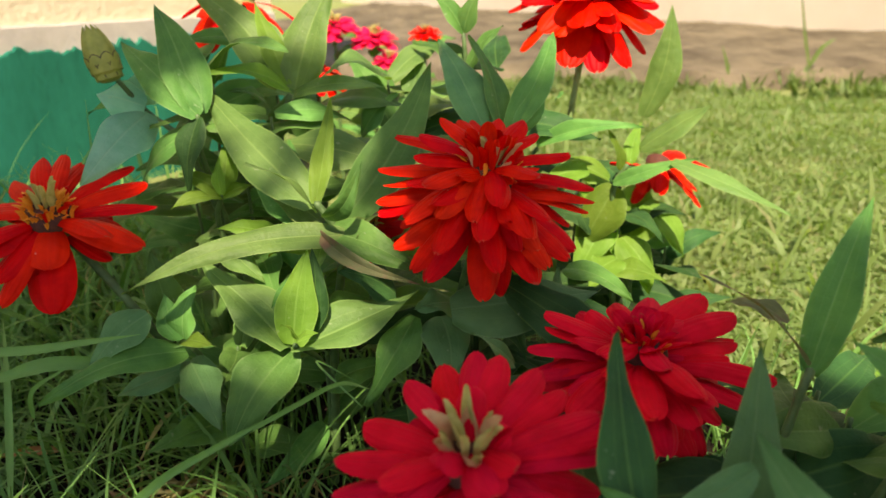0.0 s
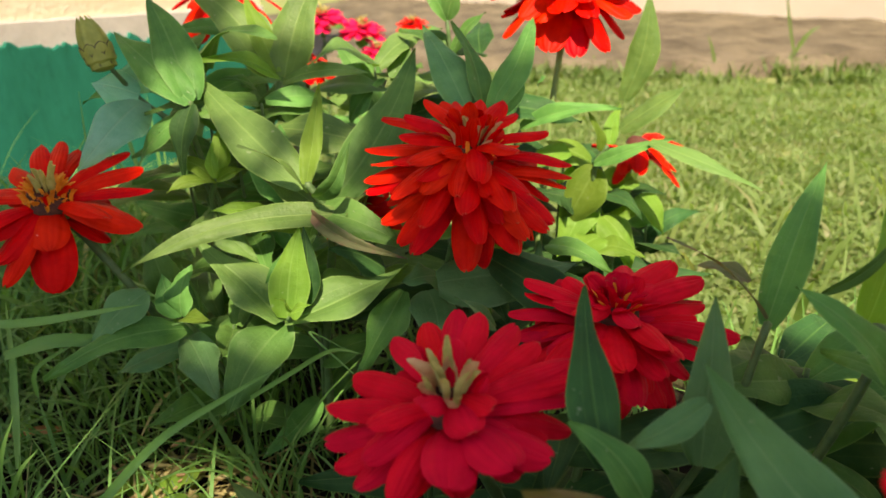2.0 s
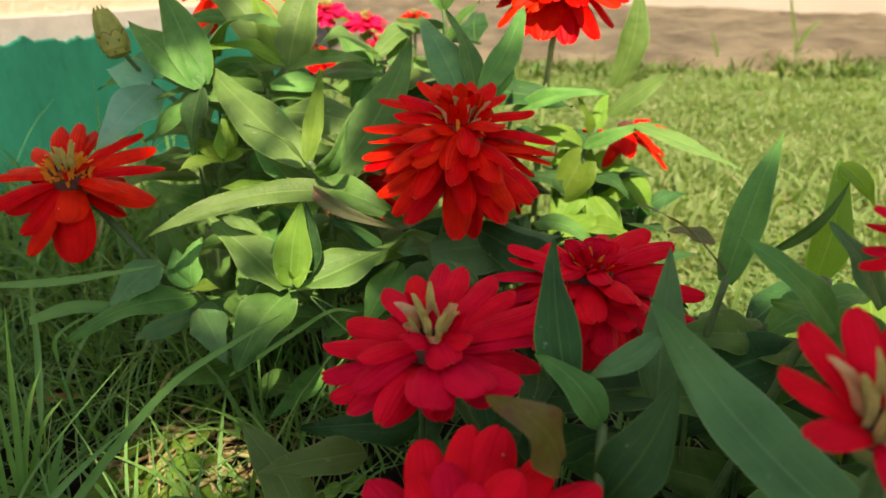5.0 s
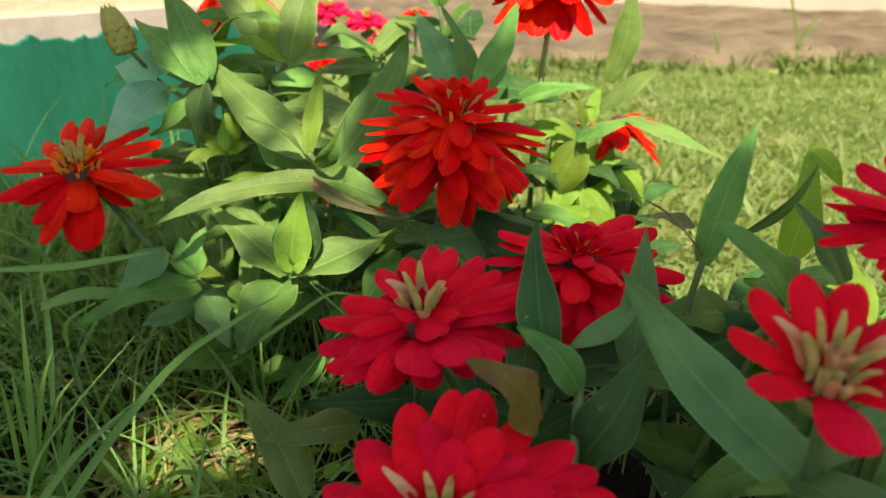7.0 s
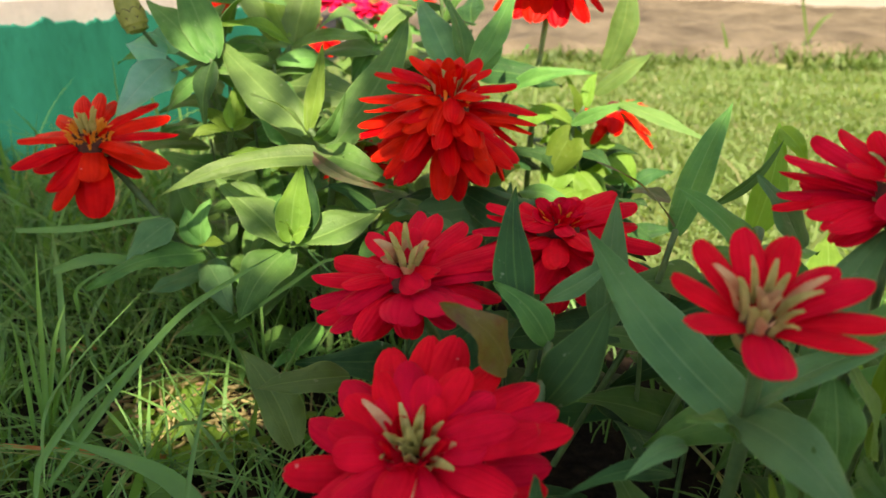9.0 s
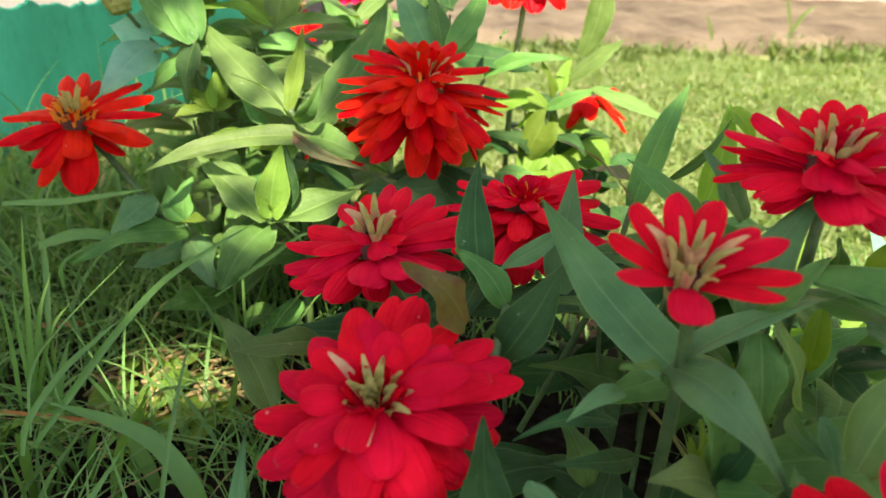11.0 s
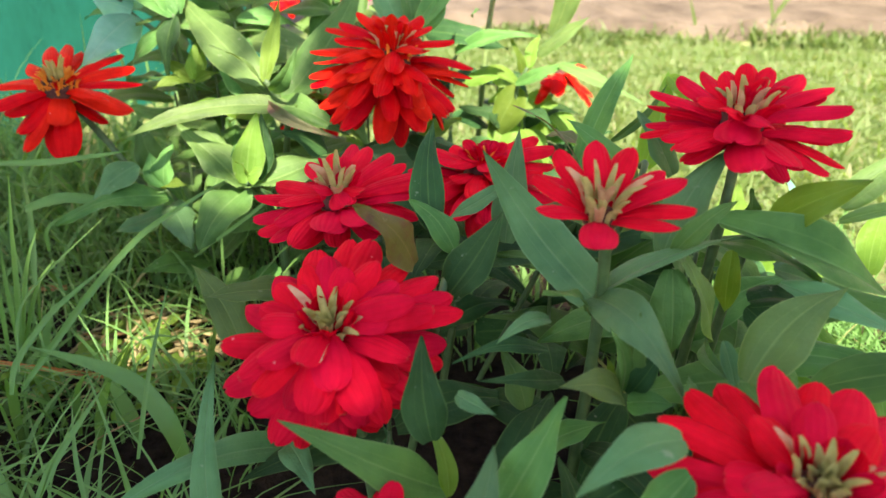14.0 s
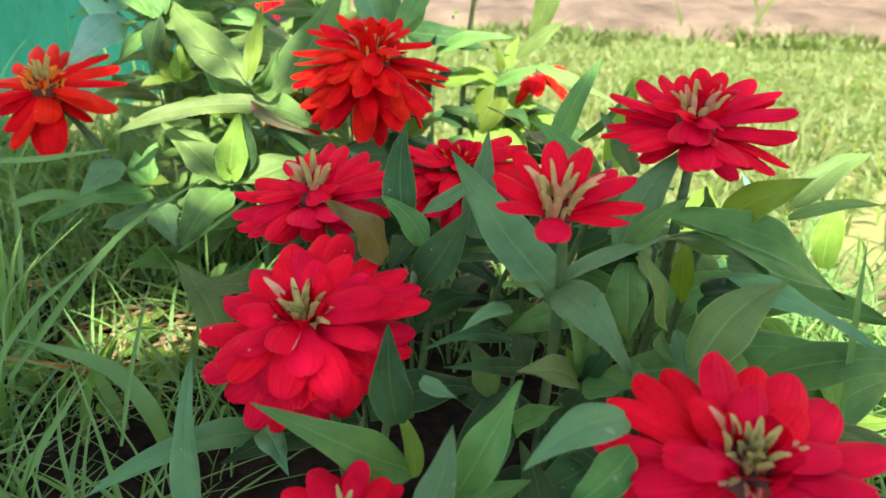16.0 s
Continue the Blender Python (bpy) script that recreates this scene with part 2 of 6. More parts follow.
def ground_material():
    m, nt, out = material("ground")
    pos = nt.nodes.new("ShaderNodeNewGeometry").outputs["Position"]
    sep = node(nt, "ShaderNodeSeparateXYZ", (pos, 0))
    big, fine = noise_tex(nt, pos, 7.0, 6, 0.6), noise_tex(nt, pos, 110.0, 6, 0.65)
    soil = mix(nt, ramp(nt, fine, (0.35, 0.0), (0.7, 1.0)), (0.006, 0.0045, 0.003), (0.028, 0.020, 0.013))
    turf = mix(nt, ramp(nt, big, (0.35, 0.0), (0.65, 1.0)), (0.15, 0.20, 0.065), (0.20, 0.25, 0.09))
    turf = mix(nt, maths(nt, "MULTIPLY", ramp(nt, fine, (0.4, 0.0), (0.6, 1.0)), 0.25), turf, (0.20, 0.16, 0.08))
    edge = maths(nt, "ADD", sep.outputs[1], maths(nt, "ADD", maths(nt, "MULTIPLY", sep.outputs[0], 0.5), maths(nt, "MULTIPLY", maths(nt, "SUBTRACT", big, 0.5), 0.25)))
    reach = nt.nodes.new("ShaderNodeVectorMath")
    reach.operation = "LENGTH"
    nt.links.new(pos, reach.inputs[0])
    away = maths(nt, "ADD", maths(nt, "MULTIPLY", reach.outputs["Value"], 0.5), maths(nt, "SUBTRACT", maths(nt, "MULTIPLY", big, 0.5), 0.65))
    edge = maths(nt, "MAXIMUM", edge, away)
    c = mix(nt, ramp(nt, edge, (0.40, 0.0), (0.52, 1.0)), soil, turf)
    p = nt.nodes.new("ShaderNodeBsdfPrincipled")
    nt.links.new(c, p.inputs["Base Color"])
    p.inputs["Roughness"].default_value = 0.95
    p.inputs["Specular IOR Level"].default_value = 0.08
    b = nt.nodes.new("ShaderNodeBump")
    b.inputs["Strength"].default_value, b.inputs["Distance"].default_value = 0.8, 0.006
    nt.links.new(fine, b.inputs["Height"])
    nt.links.new(b.outputs[0], p.inputs["Normal"])
    nt.links.new(p.outputs[0], out.inputs[0])
    return m


def plaster_material(name, a, b, stain, scale=6.0, relief=0.003, squeeze=(1, 1, 1)):
    m, nt, out = material(name)
    pos = nt.nodes.new("ShaderNodeNewGeometry").outputs["Position"]
    stretch = node(nt, "ShaderNodeVectorMath", (pos, 0), operation="MULTIPLY")
    stretch.inputs[1].default_value = squeeze
    pos = stretch.outputs[0]
    n1, n2 = noise_tex(nt, pos, scale, 6, 0.6), noise_tex(nt, pos, 130.0, 5, 0.6)
    c = mix(nt, ramp(nt, n1, (0.35, 0.0), (0.7, 1.0)), a, b)
    c = mix(nt, maths(nt, "MULTIPLY", ramp(nt, noise_tex(nt, pos, scale * 3.1, 6, 0.7), (0.56, 0.0), (0.72, 1.0)), 0.7), c, stain)
    c = mix(nt, maths(nt, "MULTIPLY", n2, 0.25), c, stain)
    p = nt.nodes.new("ShaderNodeBsdfPrincipled")
    nt.links.new(c, p.inputs["Base Color"])
    p.inputs["Roughness"].default_value = 0.85
    p.inputs["Specular IOR Level"].default_value = 0.15
    bp = nt.nodes.new("ShaderNodeBump")
    bp.inputs["Strength"].default_value, bp.inputs["Distance"].default_value = 0.6, relief
    nt.links.new(maths(nt, "ADD", n2, n1), bp.inputs["Height"])
    nt.links.new(bp.outputs[0], p.inputs["Normal"])
    nt.links.new(p.outputs[0], out.inputs[0])
    return m


GROUND = ground_material()
DIRT = plaster_material("dirt", (0.070, 0.058, 0.038), (0.200, 0.170, 0.112), (0.040, 0.032, 0.021), 7.0, 0.010, (0.8, 0.45, 1))
WALLPAINT = plaster_material("cream_paint", (0.72, 0.62, 0.45), (0.78, 0.69, 0.52), (0.66, 0.56, 0.42), 2.0)
DADO = plaster_material("green_paint", (0.004, 0.125, 0.080), (0.010, 0.195, 0.132), (0.004, 0.080, 0.052), 16.0, 0.0012, (1, 1, 0.45))
WHITEWASH = plaster_material("whitewash", (0.44, 0.41, 0.38), (0.56, 0.53, 0.49), (0.36, 0.35, 0.33), 25.0, 0.001)


# ---- builders ----
def part(name, bm, mat, parent=None, label="", smooth=True):
    me = bpy.data.meshes.new(name)
    bm.to_mesh(me)
    bm.free()
    me.materials.append(mat)
    if smooth:
        me.shade_smooth()
    ob = new(name, me)
    ob.parent = parent
    if label:
        ob["label"] = label
    return ob


def lattice(rows, uv_rows=None, closed=False):
    """A sheet through rows of points; closed: each row is a ring."""
    bm = bmesh.new()
    vs = [[bm.verts.new(p) for p in r] for r in rows]
    layer = bm.loops.layers.uv.new("UVMap")
    for i in range(len(vs) - 1):
        n = len(vs[i])
        for j in range(n if closed else n - 1):
            k = (j + 1) % n
            f = bm.faces.new((vs[i][j], vs[i][k], vs[i + 1][k], vs[i + 1][j]))
            for loop, (a, b) in zip(f.loops, ((i, j), (i, j + 1), (i + 1, j + 1), (i + 1, j))):
                loop[layer].uv = (a / (len(vs) - 1), b / (n if closed else n - 1))
    return bm


def smooth_line(points, steps=6):
    """A curve through the points."""
    p = [Vector(q) for q in points]
    p = [2 * p[0] - p[1]] + p + [2 * p[-1] - p[-2]]
    out = []
    for a, b, c, d in zip(p, p[1:], p[2:], p[3:]):
        for i in range(steps):
            t = i / steps
            out.append(0.5 * (2 * b + (c - a) * t + (2 * a - 5 * b + 4 * c - d) * t * t + (3 * b - a - 3 * c + d) * t ** 3))
    return out + [p[-2]]


def tube(points, r0, r1, sides=8, steps=6):
    line = smooth_line(points, steps)
    side = Vector((1, 0.2, 0.1))
    rows = []
    for i, q in enumerate(line):
        d = (line[min(i + 1, len(line) - 1)] - line[max(i - 1, 0)]).normalized()
        a = (side - d * side.dot(d)).normalized()
        b = d.cross(a)
        r = r0 + (r1 - r0) * i / (len(line) - 1)
        r *= 1 + 0.06 * math.sin(i * 1.7)
        rows.append([q + (a * math.cos(w) + b * math.sin(w)) * r for w in (2 * math.pi * k / sides for k in range(sides))])
    rows.append([line[-1] + d * r * 0.6 + (p - line[-1]) * 0.1 for p in rows[-1]])
    return lattice(rows, closed=True)


def leaf(plant, base, tip, width, roll=0.0, bend=0.12, fold=0.3, mat=None, label="", belly=0.34, wave=None, hook=None, foot=0.52):
    """A lance-shaped leaf from base to tip: broad and clasping at its foot, folded along its rib, arched by bend,
    twisted and wavy at the edge, its tip hooked down."""
    rng = random.Random(round(base[0] * 7919 + tip[1] * 104729 + tip[2] * 1299709, 5))
    base, tip = Vector(base), Vector(tip)
    axis = tip - base
    length = axis.length
    axis.normalize()
    up = Vector((0, -0.5, 0.87))
    n = up - axis * up.dot(axis)
    n.normalize()
    n = Matrix.Rotation(radians(roll), 3, axis) @ n
    side = axis.cross(n)
    rows, count, half = [], 17, 5
    phase, sway, twist = rng.uniform(0, 6), rng.uniform(-0.07, 0.07), rng.uniform(-22, 22)
    wave = rng.uniform(0.05, 0.12) if wave is None else wave
    hook = rng.uniform(0.0, 0.05) if hook is None else hook
    freq, lop = rng.uniform(7, 13), rng.uniform(-0.10, 0.10)
    for i in range(count):
        s = i / (count - 1)
        if s < belly:
            shape = foot + (1 - foot) * math.sin(s / belly * math.pi / 2) - 0.16 * max(0.0, 1 - s / 0.08)
        else:
            u = (s - belly) / (1 - belly)
            shape = max(0.015, 1 - u ** 1.45) * (1 - 0.10 * math.sin(u * math.pi))
        turn = Matrix.Rotation(radians(twist) * (s - 0.4), 3, axis)
        a, m = turn @ side, turn @ n
        rise = bend * length * 4 * s * (1 - s) + hook * length * (math.sin(s * math.pi) ** 2 * s)
        mid = base + axis * (s * length) + n * rise + side * (sway * length * math.sin(s * math.pi))
        crease = fold * (1 - 0.55 * s)
        row = []
        for j in range(-half, half + 1):
            v = j / half
            w = v * width * 0.5 * shape * (1 + lop * (1 if v > 0 else -1))
            lift = abs(w) * crease - 0.10 * width * shape * v * v * v * v + abs(v) ** 2.2 * width * wave * math.sin(s * freq + phase + (2.2 if v > 0 else 0))
            row.append(mid + a * w * (1 - 0.25 * min(fold, 1.0)) + m * lift)
        rows.append(row)
    return part("leaf", lattice(rows), mat or GREEN, plant, label)


def petal_rows(length, width, chord, bow, rng, r0, convex=0.16, point=0.0):
    """A ray floret whose tip lies length from its root, chord degrees above flat; it arches by bow and its sides roll down."""
    steps = (0.0, 0.10, 0.22, 0.36, 0.50, 0.63, 0.75, 0.85, 0.92, 0.97, 1.0)
    x, z, last, spine = 0.0, 0.0, 0.0, []
    for s in steps:
        e = radians(bow * (1 - 2 * s) + 5 * math.sin(s * 6.28))
        x, z, last = x + math.cos(e) * (s - last), z + math.sin(e) * (s - last), s
        spine.append((x, z, e))
    tilt, size = radians(chord) - math.atan2(z, x), length / math.hypot(x, z)
    notch, ripple, phase = rng.uniform(0.0, 0.045), rng.uniform(0.006, 0.018), rng.uniform(0, 6.28)
    skew, wob, lop = rng.uniform(-0.30, 0.30), rng.uniform(-0.07, 0.07), rng.uniform(-0.12, 0.12)
    ct, st = math.cos(tilt), math.sin(tilt)
    rows, half = [], 4
    for s, (x, z, e) in zip(steps, spine):
        w = 0.30 + 0.70 * math.sin(min(1.0, s / 0.62) * math.pi / 2) ** 1.1
        if s > 0.64:
            w *= math.sqrt(max(0.0, 1 - ((s - 0.64) / 0.363) ** (2.5 - point)))
        w = max(w, 0.13)
        px, pz = size * (x * ct - z * st), size * (x * st + z * ct)
        row = []
        for j in range(-half, half + 1):
            v = j / half
            y = (v + lop * (1 - v * v) * s) * width * 0.5 * w
            lift = -convex * width * (v * v - 0.3) * w - 0.022 * width * math.cos(v * 8.0) * min(1, 2 * s)
            lift += ripple * length * math.sin(s * 6 + phase + 1.3 * v) * s + skew * v * width * 0.5 * s * w
            back = notch * length * (1 - abs(v)) ** 2 if s > 0.99 else 0.0
            row.append(Vector((r0 + px - math.sin(e + tilt) * lift - back * math.cos(e + tilt), y + wob * length * s * (1 - s) * 2, pz + math.cos(e + tilt) * lift - back * math.sin(e + tilt))))
        rows.append(row)
    return rows


def floret_rows(length, width, lean):
    """An unopened inner floret: a small curved spatula."""
    rows = []
    for i in range(6):
        s = i / 5
        w = width * (0.55 + 0.35 * math.sin(s * 3.0)) * (1 if s < 0.9 else 0.7)
        e = radians(90 - lean * s)
        x, z = length * s * math.cos(e), length * s * math.sin(e)
        rows.append([Vector((x + -0.75 * abs(v) ** 2 * w, v * w * 0.5, z)) for v in (-1, -0.5, 0, 0.5, 1)])
    return rows


def turned(rows, m):
    return [[m @ p for p in r] for r in rows]


def flower(plant, centre, axis, radius, rings, mat, core, seed, wild=1.0, rays=()):
    """A zinnia head: rings of petals (count, reach, first angle, last angle, width, cup), single rays in tiers
    (height, bow, rows of azimuth, reach, angle, width), an inner core and a scaly calyx."""
    rng = random.Random(seed)
    axis = Vector(axis).normalized()
    q = Vector((0, 0, 1)).rotation_difference(axis).to_matrix().to_4x4()
    base = Matrix.Translation(centre) @ q
    cup = [[base @ Vector((radius * r * math.cos(a), radius * r * math.sin(a), radius * z)) for a in (k * math.pi / 8 for k in range(16))]
           for r, z in ((0.05, -0.34), (0.13, -0.31), (0.20, -0.2), (0.22, -0.08), (0.17, 0.02), (0.10, 0.10), (0.02, 0.13))]
    head = part("flower_head", lattice(cup, closed=True), CALYX, plant, "green calyx")
    point = min(0.9, 1.3 * (wild - 1))
    for k, (count, reach, e0, e1, wide, dish) in enumerate(rings):
        first = rng.uniform(0, 360)
        for i in range(count):
            turn = first + 360 * (i + wild * rng.uniform(-0.22, 0.22)) / count
            rows = petal_rows(radius * reach * rng.uniform(1 - 0.1 * wild, 1.04), radius * wide * rng.uniform(0.85, 1.12), 0.5 * (e0 + e1) + wild * rng.uniform(-7, 7), 0.5 * (e0 - e1) + rng.uniform(-4, 6), rng, radius * 0.08, dish * rng.uniform(0.6, 1.4), point)
            m = base @ pose(0, 0, radius * (-0.14 + 0.065 * k), 0, 0, turn) @ pose(0, 0, 0, wild * rng.uniform(-10, 10), 0, 0)
            part("petal", lattice(turned(rows, m)), mat, head)
    for height, bow, rows in rays:
        for turn, reach, chord, wide in rows:
            sheet = petal_rows(radius * (reach - 0.05), radius * wide, chord, bow + rng.uniform(-5, 7), rng, radius * 0.05, rng.uniform(0.16, 0.32) * min(1.0, 0.28 / wide), point)
            part("petal", lattice(turned(sheet, base @ pose(0, 0, radius * height, 0, 0, turn) @ pose(0, 0, 0, rng.uniform(-8, 8), 0, 0))), mat, head)
    for count, inner, outer, tall, lean, wide, cmat in core:
        for i in range(count):
            a, r = rng.uniform(0, 360) if inner == 0 else 360 * (i + rng.uniform(-0.3, 0.3)) / count, radius * rng.uniform(inner, outer)
            rows = floret_rows(radius * tall * rng.uniform(0.7, 1.15), radius * wide * rng.uniform(0.8, 1.2), lean * rng.uniform(0.4, 1.4))
            m = base @ pose(0, 0, 0, 0, 0, a) @ Matrix.Translation((r, 0, radius * (0.04 + 0.11 * max(0.0, 1 - (r / (0.24 * radius)) ** 2))))
            part("floret", lattice(turned(rows, m)), cmat, head)
    knob = [[base @ Vector((radius * r * math.cos(a), radius * r * math.sin(a), radius * z)) for a in (j * math.pi / 6 for j in range(12))]
            for r, z in ((0.23, -0.03), (0.22, 0.08), (0.14, 0.15), (0.02, 0.17))]
    part("flower_cone", lattice(knob, closed=True), CONE, head)
    return head


def flower_bud(plant, centre, axis, r):
    """A closed bud: overlapping dark-rimmed bracts below, folded green tips above."""
    q = Vector((0, 0, 1)).rotation_difference(Vector(axis).normalized()).to_matrix().to_4x4()
    base = Matrix.Translation(centre) @ q
    prof = ((0.15, -1.45), (0.62, -1.35), (0.92, -0.85), (1.0, -0.1), (0.93, 0.7), (0.74, 1.5), (0.5, 1.95), (0.1, 2.0))
    body = [[base @ Vector((r * k * (1 + 0.04 * math.cos(6 * a)) * math.cos(a), r * k * (1 + 0.04 * math.cos(6 * a)) * math.sin(a), r * z)) for a in (j * math.pi / 12 for j in range(24))] for k, z in prof]
    bud = part("flower_bud", lattice(body, closed=True), BUDGREEN, plant, "closed yellow-green bud")
    for ring, (z, k, n) in enumerate(((-1.15, 0.80, 7), (-0.70, 0.95, 8), (-0.2, 1.0, 8))):
        for i in range(n):
            for name, mat, grow, lift in (("bract_rim", RIM, 1.09, 1.03), ("bract", BUDGREEN, 1.0, 1.06)):
                rows = []
                for a in range(5):
                    s = a / 4
                    w = 0.42 * grow * math.sqrt(max(0.02, 1 - s ** 2.2))
                    rows.append([base @ pose(0, 0, 0, 0, 0, 360 * (i + 0.5 * (ring % 2)) / n) @ Vector((r * k * lift * math.cos(v * w) * (1 + 0.02 * s), r * k * lift * math.sin(v * w), r * (z + 0.72 * (grow - 1) + 0.62 * s - 0.1))) for v in (-1, -0.5, 0, 0.5, 1)])
                part(name, lattice(rows), mat, bud)
    for i in range(9):
        rows = []
        for a in range(6):
            s = a / 5
            rows.append([base @ pose(0, 0, 0, 0, 0, 40 * i) @ Vector((r * (1.0 - 0.60 * s * s) * math.cos(v * 0.3), r * (1.0 - 0.60 * s * s) * math.sin(v * 0.3 * (1 - s ** 4 * 0.7)), r * (0.2 + 2.05 * s))) for v in (-1, -0.4, 0, 0.4, 1)])
        part("folded_petal", lattice(rows), BUDGREEN, bud)
    return bud


def stem(plant, points, r0=0.0022, r1=0.0016):
    return part("stem", tube(points, r0, r1), STEM, plant)


def undergrowth(plant, x, y, z0, z1, pairs, reach, seed, mat=None):
    """Opposite pairs of lower leaves up a stem, each pair turned a quarter from the last."""
    rng = random.Random(seed)
    turn = rng.uniform(0, 6.28)
    for k in range(pairs):
        z = z0 + (z1 - z0) * (k + rng.uniform(-0.3, 0.3)) / max(1, pairs - 1)
        turn += 1.57 + rng.uniform(-0.4, 0.4)
        for half in (0, 3.14):
            a = turn + half + rng.uniform(-0.3, 0.3)
            r = reach * rng.uniform(0.7, 1.2)
            b = Vector((x + 0.002 * math.cos(a), y + 0.002 * math.sin(a), max(z, 0.012)))
            t = b + Vector((r * math.cos(a), r * math.sin(a), r * rng.uniform(-0.25, 0.45)))
            t.z = max(t.z, 0.012)
            # lower leaves default to the green darkened for shade
            leaf(plant, b, t, r * rng.uniform(0.34, 0.46), rng.uniform(-15, 15), rng.uniform(0.06, 0.2), rng.uniform(0.2, 0.4), mat or SHADE_GREEN)
    return stem(plant, [(x, y, -0.01), (x + rng.uniform(-0.003, 0.003), y, z1 * 0.6), (x, y, z1 + 0.002)], 0.0012, 0.0007)


def zinnia(label, group="zinnias in the bed"):
    return tagged(new("zinnia_plant"), label, "flower", group)


def blades(name, spots, mat, length, width, seed, lean=0.5, segs=4):
    """Many curved blades of grass, joined into one mesh. spots: rows of x, y, z, scale."""
    rng = np.random.default_rng(seed)
    spots = np.asarray(spots)
    n = len(spots)
    a = rng.uniform(0, 2 * np.pi, n)
    ln = length * spots[:, 3] * rng.uniform(0.5, 1.25, n)
    wd = width * rng.uniform(0.6, 1.3, n) * np.sqrt(spots[:, 3])
    bend = rng.uniform(0.1, 1.0, n) * lean
    d = np.stack([np.cos(a), np.sin(a)], 1)
    b = a + rng.uniform(-0.9, 0.9, n) + np.pi / 2
    e = np.stack([np.cos(b), np.sin(b), np.zeros(n)], 1)
    verts = np.zeros((n, segs + 1, 2, 3))
    for i in range(segs + 1):
        s = i / segs
        out = ln * (0.15 * s + bend * s * s)
        up = ln * (s - 0.55 * bend * s ** 2.2)
        c = np.stack([spots[:, 0] + d[:, 0] * out, spots[:, 1] + d[:, 1] * out, spots[:, 2] + up], 1)
        w = wd * (1 - s ** 2.5) * (0.7 + 0.6 * min(s * 3, 1)) * 0.5 + 0.0001
        verts[:, i, 0] = c - e * w[:, None]
        verts[:, i, 1] = c + e * w[:, None]
    base = (np.arange(n) * (segs + 1) * 2)[:, None, None]
    quad = np.array([[2 * i, 2 * i + 1, 2 * i + 3, 2 * i + 2] for i in range(segs)])[None]
    faces = (base + quad).reshape(-1, 4)
    me = bpy.data.meshes.new(name)
    me.from_pydata(verts.reshape(-1, 3).tolist(), [], faces.tolist())
    me.materials.append(mat)
    me.shade_smooth()
    return new(name, me)


def long_blade(points, width, mat, label):
    """One long grass blade through the points, channelled along its middle."""
    line = smooth_line(points, 7)
    rows = []
    for i, q in enumerate(line):
        s = i / (len(line) - 1)
        d = (line[min(i + 1, len(line) - 1)] - line[max(i - 1, 0)]).normalized()
        side = d.cross(Vector((0.1, -0.8, 0.6))).normalized()
        n = side.cross(d)
        w = width * 0.5 * max(0.04, (1 - s ** 3)) * (0.6 + 0.4 * min(1, s * 4))
        rows.append([q + side * w * v + n * abs(v) * w * 0.35 for v in (-1, -0.5, 0, 0.5, 1)])
    return tagged(part("grass_blade", lattice(rows), mat), label, "grass", "long grass blades")


# ---- the setting ----
def ground_sheet():
    bm = bmesh.new()
    xs = [-60, -20, -6, -2, -1] + [i * 0.05 - 0.8 for i in range(1, 50)] + [2.2, 3, 6, 20, 60]
    ys = [-60, -20, -6, -2, -0.8] + [i * 0.05 - 0.6 for i in range(1, 50)] + [2.4, 4, 8, 20, 60]
    rows = []
    for y in ys:
        rows.append([Vector((x, y, 0.006 * noise.noise((x * 9, y * 9, 0)) - 0.004)) for x in xs])
    bm.free()
    return lattice(rows)


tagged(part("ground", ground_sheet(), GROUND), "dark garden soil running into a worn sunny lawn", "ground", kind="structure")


def slab(corners, thick):
    """A flat body on the given outline, thick metres downwards."""
    bm = bmesh.new()
    top = [bm.verts.new(c) for c in corners]
    low = [bm.verts.new((c[0], c[1], c[2] - thick)) for c in corners]
    bm.faces.new(top)
    bm.faces.new(low[::-1])
    for i in range(len(top)):
        j = (i + 1) % len(top)
        bm.faces.new((top[i], low[i], low[j], top[j]))
    bmesh.ops.recalc_face_normals(bm, faces=bm.faces)
    return bm


def wall_body(a, b, z0, z1, thick):
    """An upright wall from a to b (plan), its face on the line and its thickness behind it."""
    a, b = Vector((*a, 0)), Vector((*b, 0))
    n = (b - a).normalized().cross(Vector((0, 0, 1))) * -thick
    return slab([(p.x, p.y, z1) for p in (a, b, b + n, a + n)], z1 - z0)


def dirt_strip():
    rows = []
    for i in range(320):
        s = i / 319
        x = -1.0 + 6.5 * s
        near = STRIP[0] + STRIP[1] * x + 0.13 * noise.noise((x * 2.3, 1, 0)) + 0.08 * noise.noise((x * 7, 2, 0))
        far = FAR_WALL[0] + FAR_WALL[1] * x + 0.05
        rows.append([Vector((x, near + (far - near) * (k / 23) ** 1.5, 0.004 + 0.02 * min(k, 1) + 0.035 * abs(noise.noise((x * 5, k * 0.45, 0))) + 0.016 * noise.noise((x * 17, k * 1.1, 4)))) for k in range(24)])
        rows[-1][0].z = -0.015
    return lattice(rows)


STRIP = (1.72, -0.10)
FAR_WALL = (7.500, -2.200)       # the garden wall's line: y = a + b x
tagged(part("soil_strip", dirt_strip(), DIRT), "bare brown soil along the foot of the wall", "soil", kind="structure")
far_a, far_b = [(x, FAR_WALL[0] + FAR_WALL[1] * x) for x in (-1.6, 7.0)]
tagged(part("wall_far", wall_body(far_a, far_b, -0.05, 2.6, 0.2), WALLPAINT, smooth=False), "sunlit cream plastered garden wall", "wall", kind="structure")

